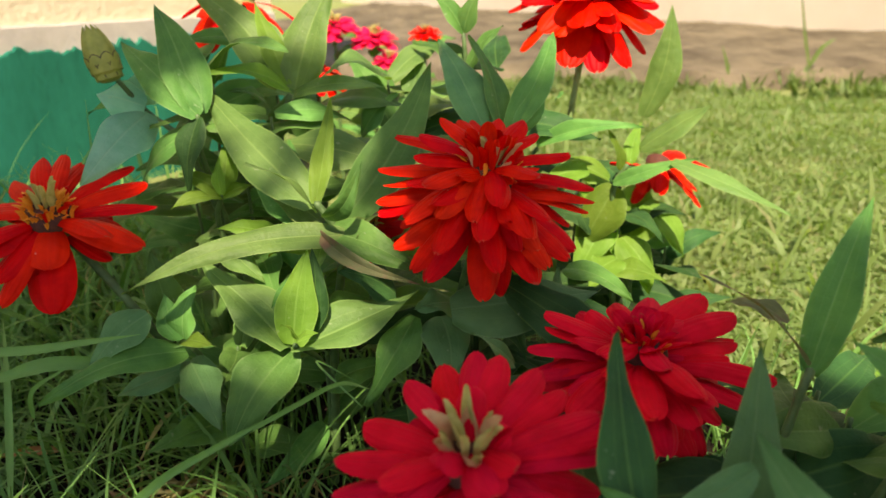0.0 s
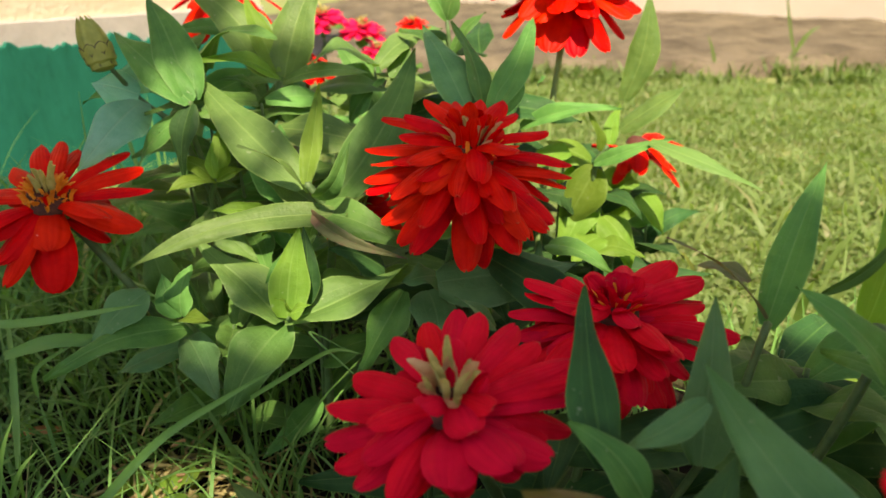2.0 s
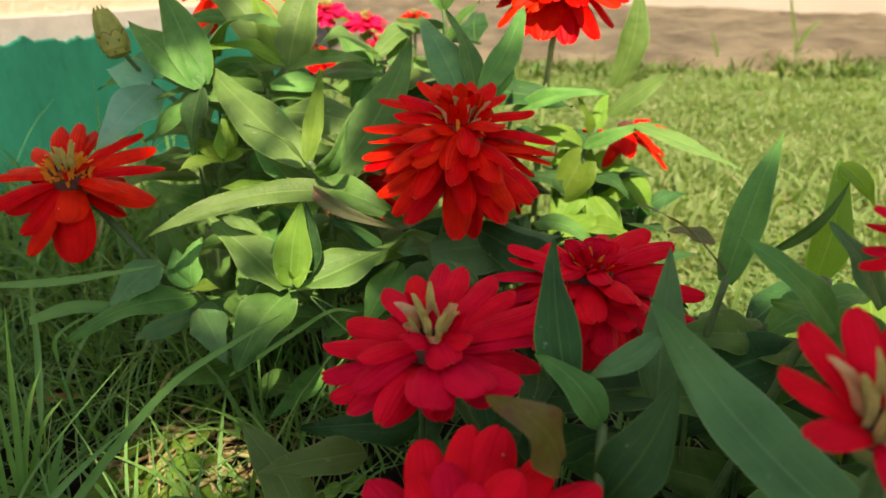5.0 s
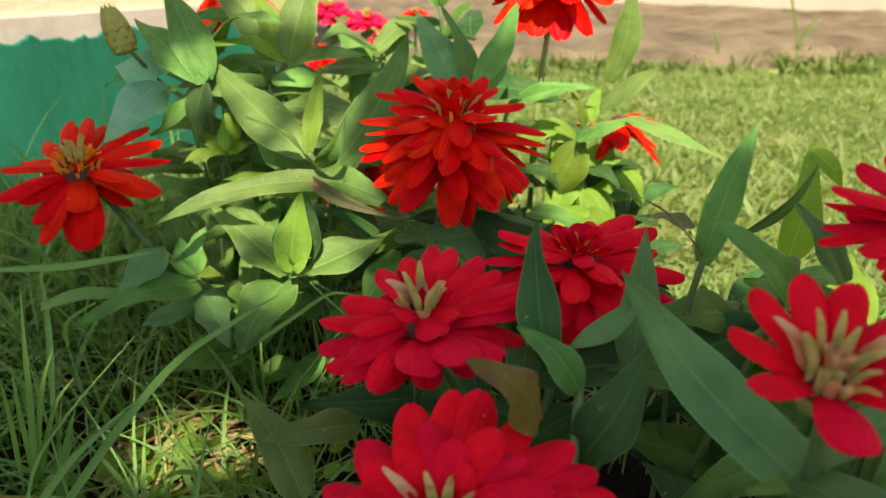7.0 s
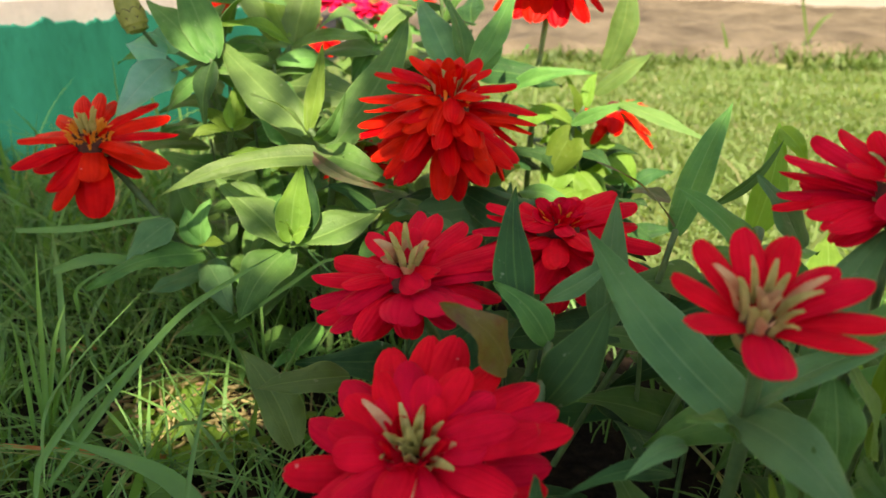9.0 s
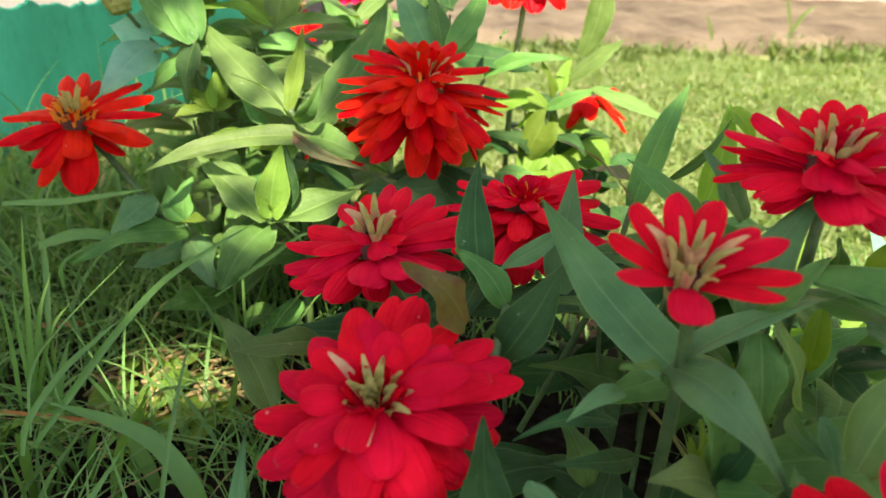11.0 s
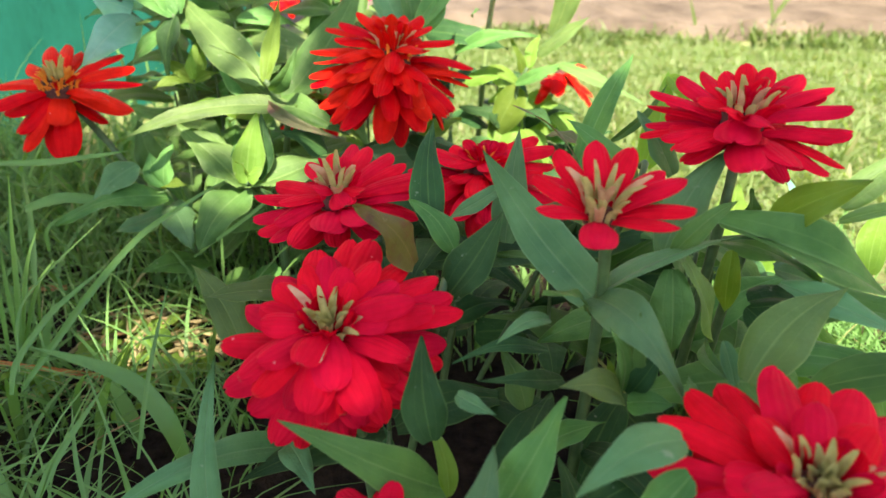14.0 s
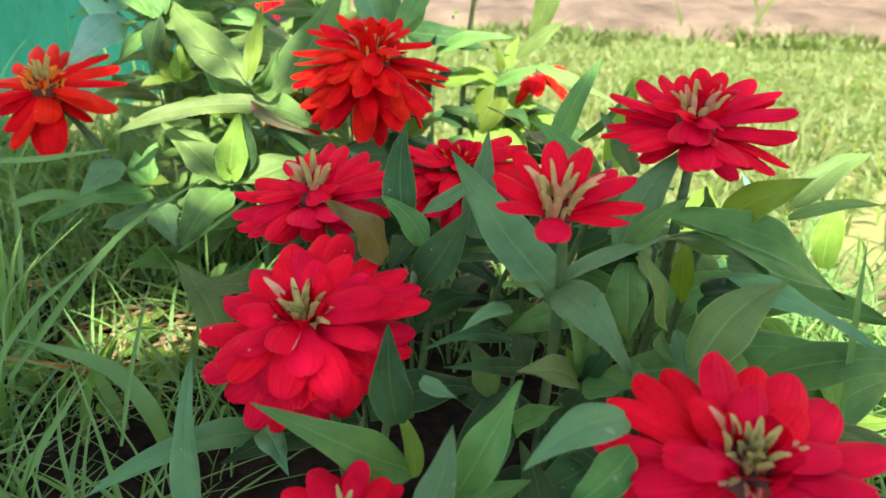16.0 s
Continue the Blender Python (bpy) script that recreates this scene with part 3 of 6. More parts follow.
# the near wall: cream plaster over a proud green dado with a ragged whitewashed band
NEAR_A, NEAR_B = Vector((-0.70, 0.08, 0)), Vector((-0.27, 1.10, 0))
run = (NEAR_B - NEAR_A).normalized()
facing = Vector((run.y, -run.x, 0))
house = tagged(part("wall_left", wall_body((NEAR_A.x, NEAR_A.y), (NEAR_B.x, NEAR_B.y), -0.05, 2.4, 0.25), WALLPAINT, smooth=False), "cream plastered wall with a green painted foot", "wall", kind="structure")


def dado_sheet(low, high, proud, wave, seed):
    rows, length = [], (NEAR_B - NEAR_A).length
    n = 260
    for i in range(n + 1):
        p = NEAR_A + run * (length * i / n)
        u = i / n * length
        h = high + wave * (noise.noise((u * 38, seed, 0)) + 0.6 * noise.noise((u * 120, seed, 3)) + 0.9 * noise.noise((u * 12, seed, 5)) - 2.2 * max(0.0, noise.noise((u * 55, seed, 9)) - 0.12) - 0.5 * abs(noise.noise((u * 300, seed, 6))))
        q = p + facing * proud
        rows.append([Vector((p.x, p.y, low)) + facing * 0.001, Vector((q.x, q.y, low)), Vector((q.x, q.y, h - 0.002)), Vector((q.x, q.y, h)) - facing * 0.0008, Vector((p.x, p.y, h)) + facing * 0.0005])
    return lattice(rows)


part("whitewash_band", dado_sheet(0.0, 0.19, 0.005, 0.0006, 7.0), WHITEWASH, house, "flaking whitewashed band", False)
part("green_dado", dado_sheet(-0.02, 0.19 - 0.024, 0.009, 0.0085, 2.0), DADO, house, "green painted foot of the wall", False)


# ---- the zinnias ----
# single rays: (height, bow, (azimuth, reach, angle, width) ...), one table a head
POMPON_LOW = [
    (-0.18, 14, [(-94, 1.10, -25, 0.29), (-118, 1.07, -22, 0.28), (-131, 1.05, -20, 0.23), (-147, 1.00, -16, 0.27), (-175, 1.00, -11, 0.23), (-178, 1.00, -5, 0.23), (-65, 1.04, -19, 0.32), (-60, 1.00, -12, 0.23), (-36, 0.95, -13, 0.27), (-7, 0.93, -3, 0.23), (-46, 0.99, -13, 0.23), (-5, 0.97, 3, 0.23), (-88, 1.00, -11, 0.23)]),
    (-0.02, 12, [(2, 0.97, -3, 0.23), (172, 1.00, 0, 0.25), (149, 1.03, 11, 0.23), (-178, 0.93, -5, 0.23), (-118, 1.00, -16, 0.23), (-96, 0.95, -5, 0.24), (-71, 0.94, -4, 0.29), (-60, 0.92, 2, 0.23), (-137, 0.96, -7, 0.23)])]
POMPON_HIGH = [
    (0.11, 10, [(-125, 0.80, -14, 0.25), (-140, 0.74, 2, 0.23), (-99, 0.78, -12, 0.24), (-87, 0.74, -1, 0.23), (-169, 0.69, 12, 0.24), (-56, 0.71, 18, 0.24), (7, 0.74, 11, 0.23), (-73, 0.80, -16, 0.23)]),
    (0.18, 4, [(142, 0.60, 28, 0.23), (-178, 0.66, 20, 0.23), (118, 0.58, 21, 0.20), (105, 0.58, 18, 0.20), (90, 0.58, 17, 0.20), (78, 0.59, 21, 0.20), (57, 0.59, 25, 0.24), (35, 0.57, 17, 0.22)])]
STAR = [
    (0.0, 8, [(119, 1.01, 4, 0.22), (106, 1.02, 6, 0.23), (96, 0.99, 0, 0.22), (138, 0.97, -8, 0.23), (61, 1.04, 7, 0.24), (45, 1.01, 3, 0.28), (21, 1.01, 2, 0.23), (-13, 1.03, -2, 0.37), (-30, 0.96, 17, 0.25), (178, 0.95, -10, 0.22), (160, 0.96, -16, 0.23), (-124, 0.97, 5, 0.22), (-127, 0.74, -9, 0.32), (-104, 0.84, -17, 0.29), (-94, 1.02, -22, 0.22), (-69, 0.63, -16, 0.38)]),
    (-0.08, 14, [(-69, 0.98, -27, 0.45)])]
FLAT_HEAD_LOW = [
    (-0.12, 10, [(180, 1.02, 11, 0.26), (-170, 1.04, -1, 0.26), (-157, 1.01, -5, 0.26), (-140, 0.97, -3, 0.26), (-118, 0.95, 3, 0.27), (-92, 0.93, 18, 0.43), (-61, 0.92, 19, 0.44), (-38, 0.95, 8, 0.33), (-7, 1.00, -5, 0.29), (5, 1.12, 8, 0.34)]),
    (0.0, 6, [(155, 0.91, 0, 0.28), (121, 0.95, 4, 0.28), (101, 0.97, 8, 0.28), (82, 1.01, 15, 0.27), (74, 1.00, 13, 0.32), (49, 1.01, 13, 0.27), (34, 0.99, 10, 0.28), (15, 1.08, 13, 0.27), (6, 1.05, 10, 0.27)])]
FLAT_HEAD_HIGH = [
    (0.05, 8, [(-143, 0.84, -4, 0.25), (-155, 0.71, 9, 0.25)]),
    (0.15, 6, [(-69, 0.48, 6, 0.32), (-130, 0.44, 33, 0.24), (12, 0.35, 26, 0.24), (82, 0.49, 29, 0.24), (-40, 0.46, 19, 0.24)])]
STALK_HEAD_LOW = [
    (-0.12, 10, [(152, 1.02, 7, 0.22), (157, 0.98, -5, 0.22), (166, 1.03, -8, 0.22), (-167, 0.94, 5, 0.22), (-153, 0.95, 4, 0.32), (-103, 0.96, 7, 0.46), (-77, 0.95, 8, 0.37), (-43, 1.00, -8, 0.31), (-34, 1.08, -6, 0.22), (-25, 0.92, 5, 0.22), (-24, 1.07, 11, 0.24)]),
    (0.0, 6, [(-15, 1.05, 17, 0.25), (7, 1.01, 19, 0.25), (12, 0.97, 13, 0.34), (33, 0.99, 17, 0.33), (99, 0.96, 11, 0.25), (119, 0.96, 11, 0.25), (154, 1.02, 11, 0.28), (136, 0.88, -1, 0.25)])]
STALK_HEAD_HIGH = [
    (0.12, 4, [(52, 0.65, 31, 0.22), (76, 0.65, 32, 0.26), (93, 0.61, 24, 0.26), (159, 0.51, 13, 0.24), (-118, 0.67, -1, 0.46), (-90, 0.63, 17, 0.26), (-140, 0.52, 26, 0.26)])]
HALF_OPEN = [
    (0.0, 12, [(-106, 1.02, 19, 0.46), (-161, 1.02, 24, 0.33), (-19, 1.18, 22, 0.33), (-40, 1.07, 20, 0.33), (157, 1.04, 28, 0.33), (126, 1.08, 34, 0.35), (87, 1.09, 37, 0.38), (60, 1.08, 36, 0.38), (24, 1.02, 31, 0.37), (1, 1.16, 32, 0.35)])]
DOUBLE_LOW = [
    (-0.2, 16, [(-177, 0.97, 13, 0.30), (-157, 0.98, -1, 0.29), (-143, 0.88, -11, 0.29), (-121, 0.93, -15, 0.33), (-88, 0.75, 6, 0.29), (-67, 0.79, -1, 0.32), (-32, 0.78, -12, 0.29), (-4, 1.00, -7, 0.29), (6, 1.03, -1, 0.29)]),
    (-0.04, 12, [(103, 1.00, 8, 0.32), (83, 1.05, 13, 0.28), (71, 1.07, 14, 0.35), (129, 0.94, 0, 0.32), (155, 0.91, -2, 0.28), (51, 1.05, 10, 0.28), (32, 1.12, 10, 0.30), (21, 1.15, 9, 0.28), (11, 1.19, 7, 0.28)]),
    (0.1, 8, [(95, 0.72, 20, 0.28), (112, 0.70, 16, 0.27), (58, 0.76, 22, 0.28), (78, 0.60, 30, 0.26), (140, 0.68, 10, 0.28), (38, 0.74, 16, 0.28), (160, 0.66, 8, 0.28), (125, 0.50, 26, 0.25), (66, 0.48, 34, 0.24), (35, 0.48, 26, 0.24)])]
DOUBLE_HIGH = [
    (0.08, 14, [(-144, 0.84, 6, 0.28), (-128, 0.83, 6, 0.28), (-95, 0.81, 6, 0.34), (-62, 0.86, 1, 0.38), (-23, 0.78, 10, 0.28), (12, 0.94, 8, 0.28)]),
    (0.2, 12, [(-141, 0.66, 8, 0.27), (-79, 0.65, 3, 0.33), (-105, 0.57, 24, 0.27), (-174, 0.56, 14, 0.27), (5, 0.53, 7, 0.27), (13, 0.77, 11, 0.27)])]
BROAD = [
    (-0.12, 12, [(157, 1.04, -2, 0.28), (138, 1.06, 1, 0.28), (120, 1.05, 2, 0.31), (104, 1.02, 0, 0.31), (81, 1.06, 5, 0.37), (64, 1.03, 2, 0.31), (51, 1.05, 5, 0.36), (33, 1.04, 3, 0.40), (6, 1.07, 6, 0.33), (-20, 0.82, 16, 0.29), (-174, 0.83, 12, 0.28)]),
    (0.1, 12, [(-169, 0.64, 28, 0.27), (110, 0.59, 2, 0.27), (70, 0.65, 4, 0.27), (38, 0.65, 3, 0.29), (4, 0.63, 3, 0.27)])]
HANGING = [
    (-0.12, 14, [(171, 0.92, -25, 0.31), (-179, 1.01, -38, 0.28), (-116, 1.02, -40, 0.42), (-134, 1.01, -39, 0.3), (-56, 1.01, -39, 0.43), (-17, 0.94, -35, 0.28), (-88, 1.03, -42, 0.36)]),
    (0.0, 12, [(178, 1.03, -15, 0.3), (-26, 0.98, -16, 0.33), (-105, 0.96, -16, 0.4), (-82, 0.97, -18, 0.35), (-134, 0.99, -23, 0.31)])]
DROOPING = [
    (0.0, 14, [(-127, 1.06, -48, 0.25), (-118, 0.98, -35, 0.25), (-100, 0.96, -29, 0.34), (-24, 1.07, -27, 0.34), (-63, 0.95, -14, 0.27), (-59, 1.06, 13, 0.25), (53, 1.09, 16, 0.4)])]
BACK_HEAD_LOW = [
    (-0.14, 12, [(-18, 1.08, 10, 0.26), (-25, 1.03, -2, 0.26), (-90, 0.94, -5, 0.28), (-78, 0.90, 10, 0.27), (-68, 0.90, 19, 0.28), (-7, 0.75, 18, 0.26), (165, 0.94, -1, 0.26), (172, 0.88, -13, 0.26), (-138, 0.92, -1, 0.26), (-111, 0.95, -5, 0.26)]),
    (0.0, 8, [(154, 0.83, -1, 0.27), (115, 0.86, -7, 0.28), (90, 0.88, -3, 0.27), (69, 0.90, 5, 0.28), (57, 0.90, 5, 0.27), (44, 0.96, 17, 0.34), (20, 0.97, 16, 0.31), (11, 0.90, 5, 0.27), (-78, 0.88, 17, 0.27), (-98, 0.90, 5, 0.27), (150, 0.88, 6, 0.31)])]
BACK_HEAD_HIGH = [
    (0.14, 6, [(30, 0.47, 8, 0.25), (-86, 0.51, 12, 0.25), (-146, 0.52, 6, 0.25)])]

p = zinnia("zinnia with a full scarlet pompon head on a leafy stem")
undergrowth(p, 0.014, 0.262, 0.03, 0.1, 5, 0.055, 200)
undergrowth(p, 0.035, 0.285, 0.03, 0.11, 5, 0.05, 201)
flower(p, (0.0169, 0.2400, 0.1594), (0.05, -0.16, 1), 0.0425, [(11, 0.86, -26, -62, 0.24, 0.3), (10, 0.80, -12, -40, 0.24, 0.3), (9, 0.66, 4, -18, 0.24, 0.3), (6, 0.40, 30, 16, 0.2, 0.2), (7, 0.36, 64, 76, 0.16, -0.3)], SCARLET, [(9, 0.08, 0.2, 0.25, 22, 0.08, BLUSH), (5, 0.04, 0.14, 0.26, 16, 0.07, CREAM), (9, 0.1, 0.22, 0.3, 18, 0.09, SCARLET), (8, 0.18, 0.26, 0.22, 30, 0.05, YOLK)], 11, 1.5, POMPON_LOW + POMPON_HIGH)
stem(p, [(0.0140, 0.2620, -0.0100), (0.0120, 0.2620, 0.0300), (0.0060, 0.2620, 0.0900), (0.0170, 0.2404, 0.1466)], 0.0022, 0.0016)
leaf(p, (0.0188, 0.2850, 0.1678), (-0.0026, 0.3450, 0.2019), 0.0207, 0, 0.06, 0.25, BLUE)
leaf(p, (0.0257, 0.2850, 0.1678), (0.0119, 0.3300, 0.2054), 0.0142, 25, 0.05, 0.35, GREEN)
leaf(p, (0.0282, 0.2800, 0.1689), (0.0527, 0.3300, 0.2072), 0.0169, -10, 0.06, 0.35, GREEN)
leaf(p, (0.0311, 0.2800, 0.1689), (0.0435, 0.3000, 0.1913), 0.0119, 20, 0.06, 0.3, GREEN)
stem(p, [(0.0120, 0.2700, 0.0500), (0.0264, 0.2850, 0.1616), (0.0257, 0.2850, 0.1691)], 0.0014, 0.0012)
leaf(p, (0.0030, 0.2250, 0.1120), (0.0616, 0.2330, 0.1160), 0.0270, 12, 0.06, 0.15, BLUE)
leaf(p, (0.0036, 0.2350, 0.1102), (-0.0109, 0.2220, 0.1135), 0.0158, 0, 0.1, 0.2, BLUE)
leaf(p, (-0.0114, 0.2400, 0.1012), (-0.0307, 0.2200, 0.0711), 0.0195, 10, 0.12, 0.3, GREEN)
leaf(p, (-0.0009, 0.2400, 0.1012), (0.0024, 0.2150, 0.0825), 0.0214, 0, 0.1, 0.25, BLUE)
leaf(p, (0.0474, 0.2400, 0.0906), (0.0471, 0.2460, 0.1209), 0.0135, 10, 0.05, 0.4, BLUE)
leaf(p, (-0.0196, 0.2450, 0.1091), (-0.0416, 0.2400, 0.1215), 0.0184, 0, 0.1, 0.2, SHADE_GREEN)
leaf(p, (0.0296, 0.2600, 0.1127), (0.0539, 0.2700, 0.1220), 0.0148, 0, 0.1, 0.2, YOUNG)

p = zinnia("zinnia with broad lance leaves, its top lit by the sun")
undergrowth(p, -0.055, 0.262, 0.03, 0.13, 6, 0.05, 210, GREEN)
undergrowth(p, -0.03, 0.3, 0.05, 0.15, 6, 0.055, 211, LIT_GREEN)
stem(p, [(-0.0550, 0.2620, -0.0100), (-0.0520, 0.2620, 0.0200), (-0.0500, 0.2620, 0.0700), (-0.0437, 0.2620, 0.1185), (-0.0456, 0.2570, 0.1346), (-0.0520, 0.2570, 0.1445)], 0.0022, 0.0016)
leaf(p, (-0.0528, 0.2570, 0.1425), (-0.1123, 0.3150, 0.1809), 0.0245, -10, 0.07, 0.28, LIT_GREEN)
leaf(p, (-0.0525, 0.2570, 0.1440), (-0.0496, 0.2950, 0.1821), 0.0106, 10, 0.04, 0.45, YOUNG)
leaf(p, (-0.0442, 0.2620, 0.1323), (-0.0056, 0.3200, 0.1936), 0.0266, 10, 0.04, 0.3, GREEN)
leaf(p, (-0.0476, 0.2500, 0.1407), (-0.0309, 0.2440, 0.1657), 0.0102, 65, 0.28, 0.5, GREEN)
leaf(p, (-0.0355, 0.2500, 0.1327), (-0.1208, 0.2220, 0.1199), 0.0146, -12, 0.06, 0.3, LIT_GREEN)
leaf(p, (-0.0500, 0.2480, 0.1350), (-0.0085, 0.2250, 0.1225), 0.0085, 40, 0.16, 0.7, DRY, label="withered curling leaf")
leaf(p, (-0.0513, 0.2500, 0.1424), (-0.0755, 0.2430, 0.1647), 0.0088, 35, 0.12, 0.5, LIT_GREEN)
leaf(p, (-0.0512, 0.2620, 0.1341), (-0.0784, 0.2750, 0.1464), 0.0146, 0, 0.1, 0.2, LIT_GREEN)
leaf(p, (-0.0462, 0.2650, 0.1252), (-0.0720, 0.2500, 0.1242), 0.0139, 0, 0.14, 0.25, YOUNG)
leaf(p, (-0.0451, 0.2650, 0.1239), (-0.0227, 0.2580, 0.1163), 0.0146, 0, 0.12, 0.25, LIT_GREEN)
leaf(p, (-0.0721, 0.2750, 0.1214), (-0.0988, 0.2680, 0.1293), 0.0137, 0, 0.12, 0.2, YOUNG)
leaf(p, (-0.0465, 0.2600, 0.1284), (-0.0506, 0.2400, 0.1215), 0.0116, 0, 0.12, 0.25, LIT_GREEN)
stem(p, [(-0.0500, 0.2550, 0.0600), (-0.0520, 0.2350, 0.0850), (-0.0561, 0.2170, 0.1008)], 0.0013, 0.0011)
leaf(p, (-0.0590, 0.2200, 0.0985), (-0.0976, 0.2430, 0.1242), 0.0235, 12, -0.08, 0.42, LIT_GREEN, belly=0.42, foot=0.66)
leaf(p, (-0.0585, 0.2200, 0.0982), (-0.0088, 0.2370, 0.1145), 0.0255, -12, -0.09, 0.42, LIT_GREEN, belly=0.42, foot=0.66)
leaf(p, (-0.0572, 0.2190, 0.1000), (-0.0520, 0.2330, 0.1335), 0.0180, 5, 0.03, 0.35, YOUNG, belly=0.4, foot=0.7)
leaf(p, (-0.0590, 0.2230, 0.0955), (-0.0760, 0.1900, 0.0745), 0.0245, -5, 0.10, 0.25, GREEN, belly=0.45)
leaf(p, (-0.0530, 0.2260, 0.0999), (-0.0510, 0.2370, 0.1324), 0.0137, 10, 0.05, 0.3, SHADE_GREEN)
leaf(p, (-0.0546, 0.2120, 0.1065), (-0.0570, 0.2040, 0.1165), 0.0053, 0, 0.1, 0.3, YOUNG)
leaf(p, (-0.0533, 0.2100, 0.1072), (-0.0433, 0.2030, 0.1139), 0.0061, 0, 0.1, 0.3, YOUNG)
stem(p, [(-0.0850, 0.3000, -0.0100), (-0.0850, 0.3000, 0.0300), (-0.1058, 0.2950, 0.1152), (-0.1022, 0.2900, 0.1380)], 0.0016, 0.0012)
leaf(p, (-0.1022, 0.2900, 0.1380), (-0.1026, 0.3100, 0.1605), 0.0122, 0, 0.08, 0.3, YOUNG)
leaf(p, (-0.1022, 0.2900, 0.1380), (-0.1200, 0.2900, 0.1479), 0.0124, 0, 0.1, 0.3, YOUNG)
leaf(p, (-0.1016, 0.2880, 0.1372), (-0.1199, 0.2750, 0.1358), 0.0107, 0, 0.12, 0.3, YOUNG)
leaf(p, (-0.1008, 0.2880, 0.1378), (-0.0860, 0.2900, 0.1425), 0.0098, 0, 0.1, 0.3, YOUNG)
leaf(p, (-0.1004, 0.2850, 0.1395), (-0.1002, 0.2880, 0.1565), 0.0071, 0, 0.06, 0.4, YOUNG)
leaf(p, (-0.1030, 0.2900, 0.1142), (-0.1153, 0.2700, 0.1083), 0.0157, 0, 0.1, 0.25, LIT_GREEN)
leaf(p, (-0.1030, 0.2900, 0.1142), (-0.0818, 0.2750, 0.1004), 0.0159, 0, 0.1, 0.25, LIT_GREEN)

p = zinnia("low zinnia with an open scarlet head, golden in the middle")
undergrowth(p, -0.095, 0.265, 0.02, 0.07, 4, 0.05, 220, GREEN)
flower(p, (-0.1590, 0.2510, 0.1402), (0.16, -0.34, 1), 0.040, [(8, 0.6, -8, -24, 0.28, 0.2)], SCARLET, [(30, 0.15, 0.25, 0.15, 30, 0.05, YOLK), (22, 0.08, 0.18, 0.16, 25, 0.05, YOLK), (5, 0.02, 0.12, 0.32, 14, 0.08, CREAM), (4, 0.2, 0.26, 0.22, 20, 0.10, SCARLET)], 23, 1.25, STAR)
stem(p, [(-0.0950, 0.2650, -0.0100), (-0.1000, 0.2620, 0.0300), (-0.1292, 0.2500, 0.0960), (-0.1488, 0.2520, 0.1239), (-0.1574, 0.2542, 0.1317)], 0.0022, 0.0016)
stem(p, [(-0.1000, 0.2580, 0.0500), (-0.1040, 0.2480, 0.0750), (-0.1081, 0.2420, 0.0881)], 0.0013, 0.0011)
leaf(p, (-0.1079, 0.2400, 0.0847), (-0.1514, 0.2060, 0.0813), 0.0171, -5, 0.1, 0.3, GREEN)
leaf(p, (-0.1080, 0.2420, 0.0790), (-0.0870, 0.2120, 0.0655), 0.0185, 5, 0.1, 0.25, BLUE, belly=0.45)
leaf(p, (-0.1201, 0.2380, 0.1036), (-0.1399, 0.2230, 0.0863), 0.0186, -10, 0.08, 0.25, BLUE)
leaf(p, (-0.1081, 0.2400, 0.0912), (-0.1021, 0.2450, 0.1130), 0.0145, 0, 0.08, 0.35, GREEN)
leaf(p, (-0.1082, 0.2400, 0.0906), (-0.1179, 0.2500, 0.1067), 0.0142, 0, 0.08, 0.35, GREEN)
leaf(p, (-0.1057, 0.2380, 0.0912), (-0.0885, 0.2220, 0.0976), 0.0095, 0, 0.12, 0.35, YOUNG)
leaf(p, (-0.1108, 0.2500, 0.0722), (-0.1431, 0.2400, 0.0613), 0.0153, 0, 0.1, 0.25, BLUE)
leaf(p, (-0.1195, 0.2550, 0.0934), (-0.1254, 0.2600, 0.1220), 0.0171, 10, 0.06, 0.3, GREEN)

p = zinnia("zinnia with a closed green bud and pale bloomy leaves")
undergrowth(p, -0.115, 0.335, 0.05, 0.185, 7, 0.05, 311, GREEN)
undergrowth(p, -0.14, 0.375, 0.05, 0.18, 7, 0.055, 312, GREEN)
undergrowth(p, -0.085, 0.325, 0.05, 0.165, 6, 0.045, 313, GREEN)
undergrowth(p, -0.098, 0.315, 0.04, 0.15, 6, 0.05, 230, GREEN)
undergrowth(p, -0.13, 0.33, 0.03, 0.12, 5, 0.05, 231, LIT_GREEN)
stem(p, [(-0.0980, 0.3150, -0.0100), (-0.1000, 0.3120, 0.0300), (-0.1060, 0.3100, 0.1000), (-0.1231, 0.3100, 0.1553), (-0.1432, 0.3200, 0.1702), (-0.1526, 0.3140, 0.1870)], 0.002, 0.0012)
flower_bud(p, (-0.1570, 0.3130, 0.1955), (-0.30, 0.10, 1.0), 0.0070)
leaf(p, (-0.1423, 0.3180, 0.1706), (-0.1503, 0.2620, 0.1505), 0.0230, -30, 0.06, 0.1, PALE, belly=0.42, wave=0.07)
leaf(p, (-0.1430, 0.3180, 0.1735), (-0.1640, 0.3150, 0.1800), 0.0200, -30, 0.08, 0.1, PALE, belly=0.5, wave=0.08)
leaf(p, (-0.1440, 0.3220, 0.1735), (-0.1465, 0.3300, 0.1915), 0.0215, 0, 0.06, 0.1, PALE, belly=0.5, wave=0.08)
stem(p, [(-0.1040, 0.3050, 0.1100), (-0.1117, 0.2960, 0.1590), (-0.1092, 0.2930, 0.1737)], 0.0014, 0.0012)
leaf(p, (-0.1087, 0.2930, 0.1732), (-0.1529, 0.3250, 0.2031), 0.0203, -10, 0.08, 0.35, GREEN)
leaf(p, (-0.1099, 0.2950, 0.1734), (-0.1383, 0.3350, 0.2192), 0.0236, 10, 0.07, 0.3, GREEN)
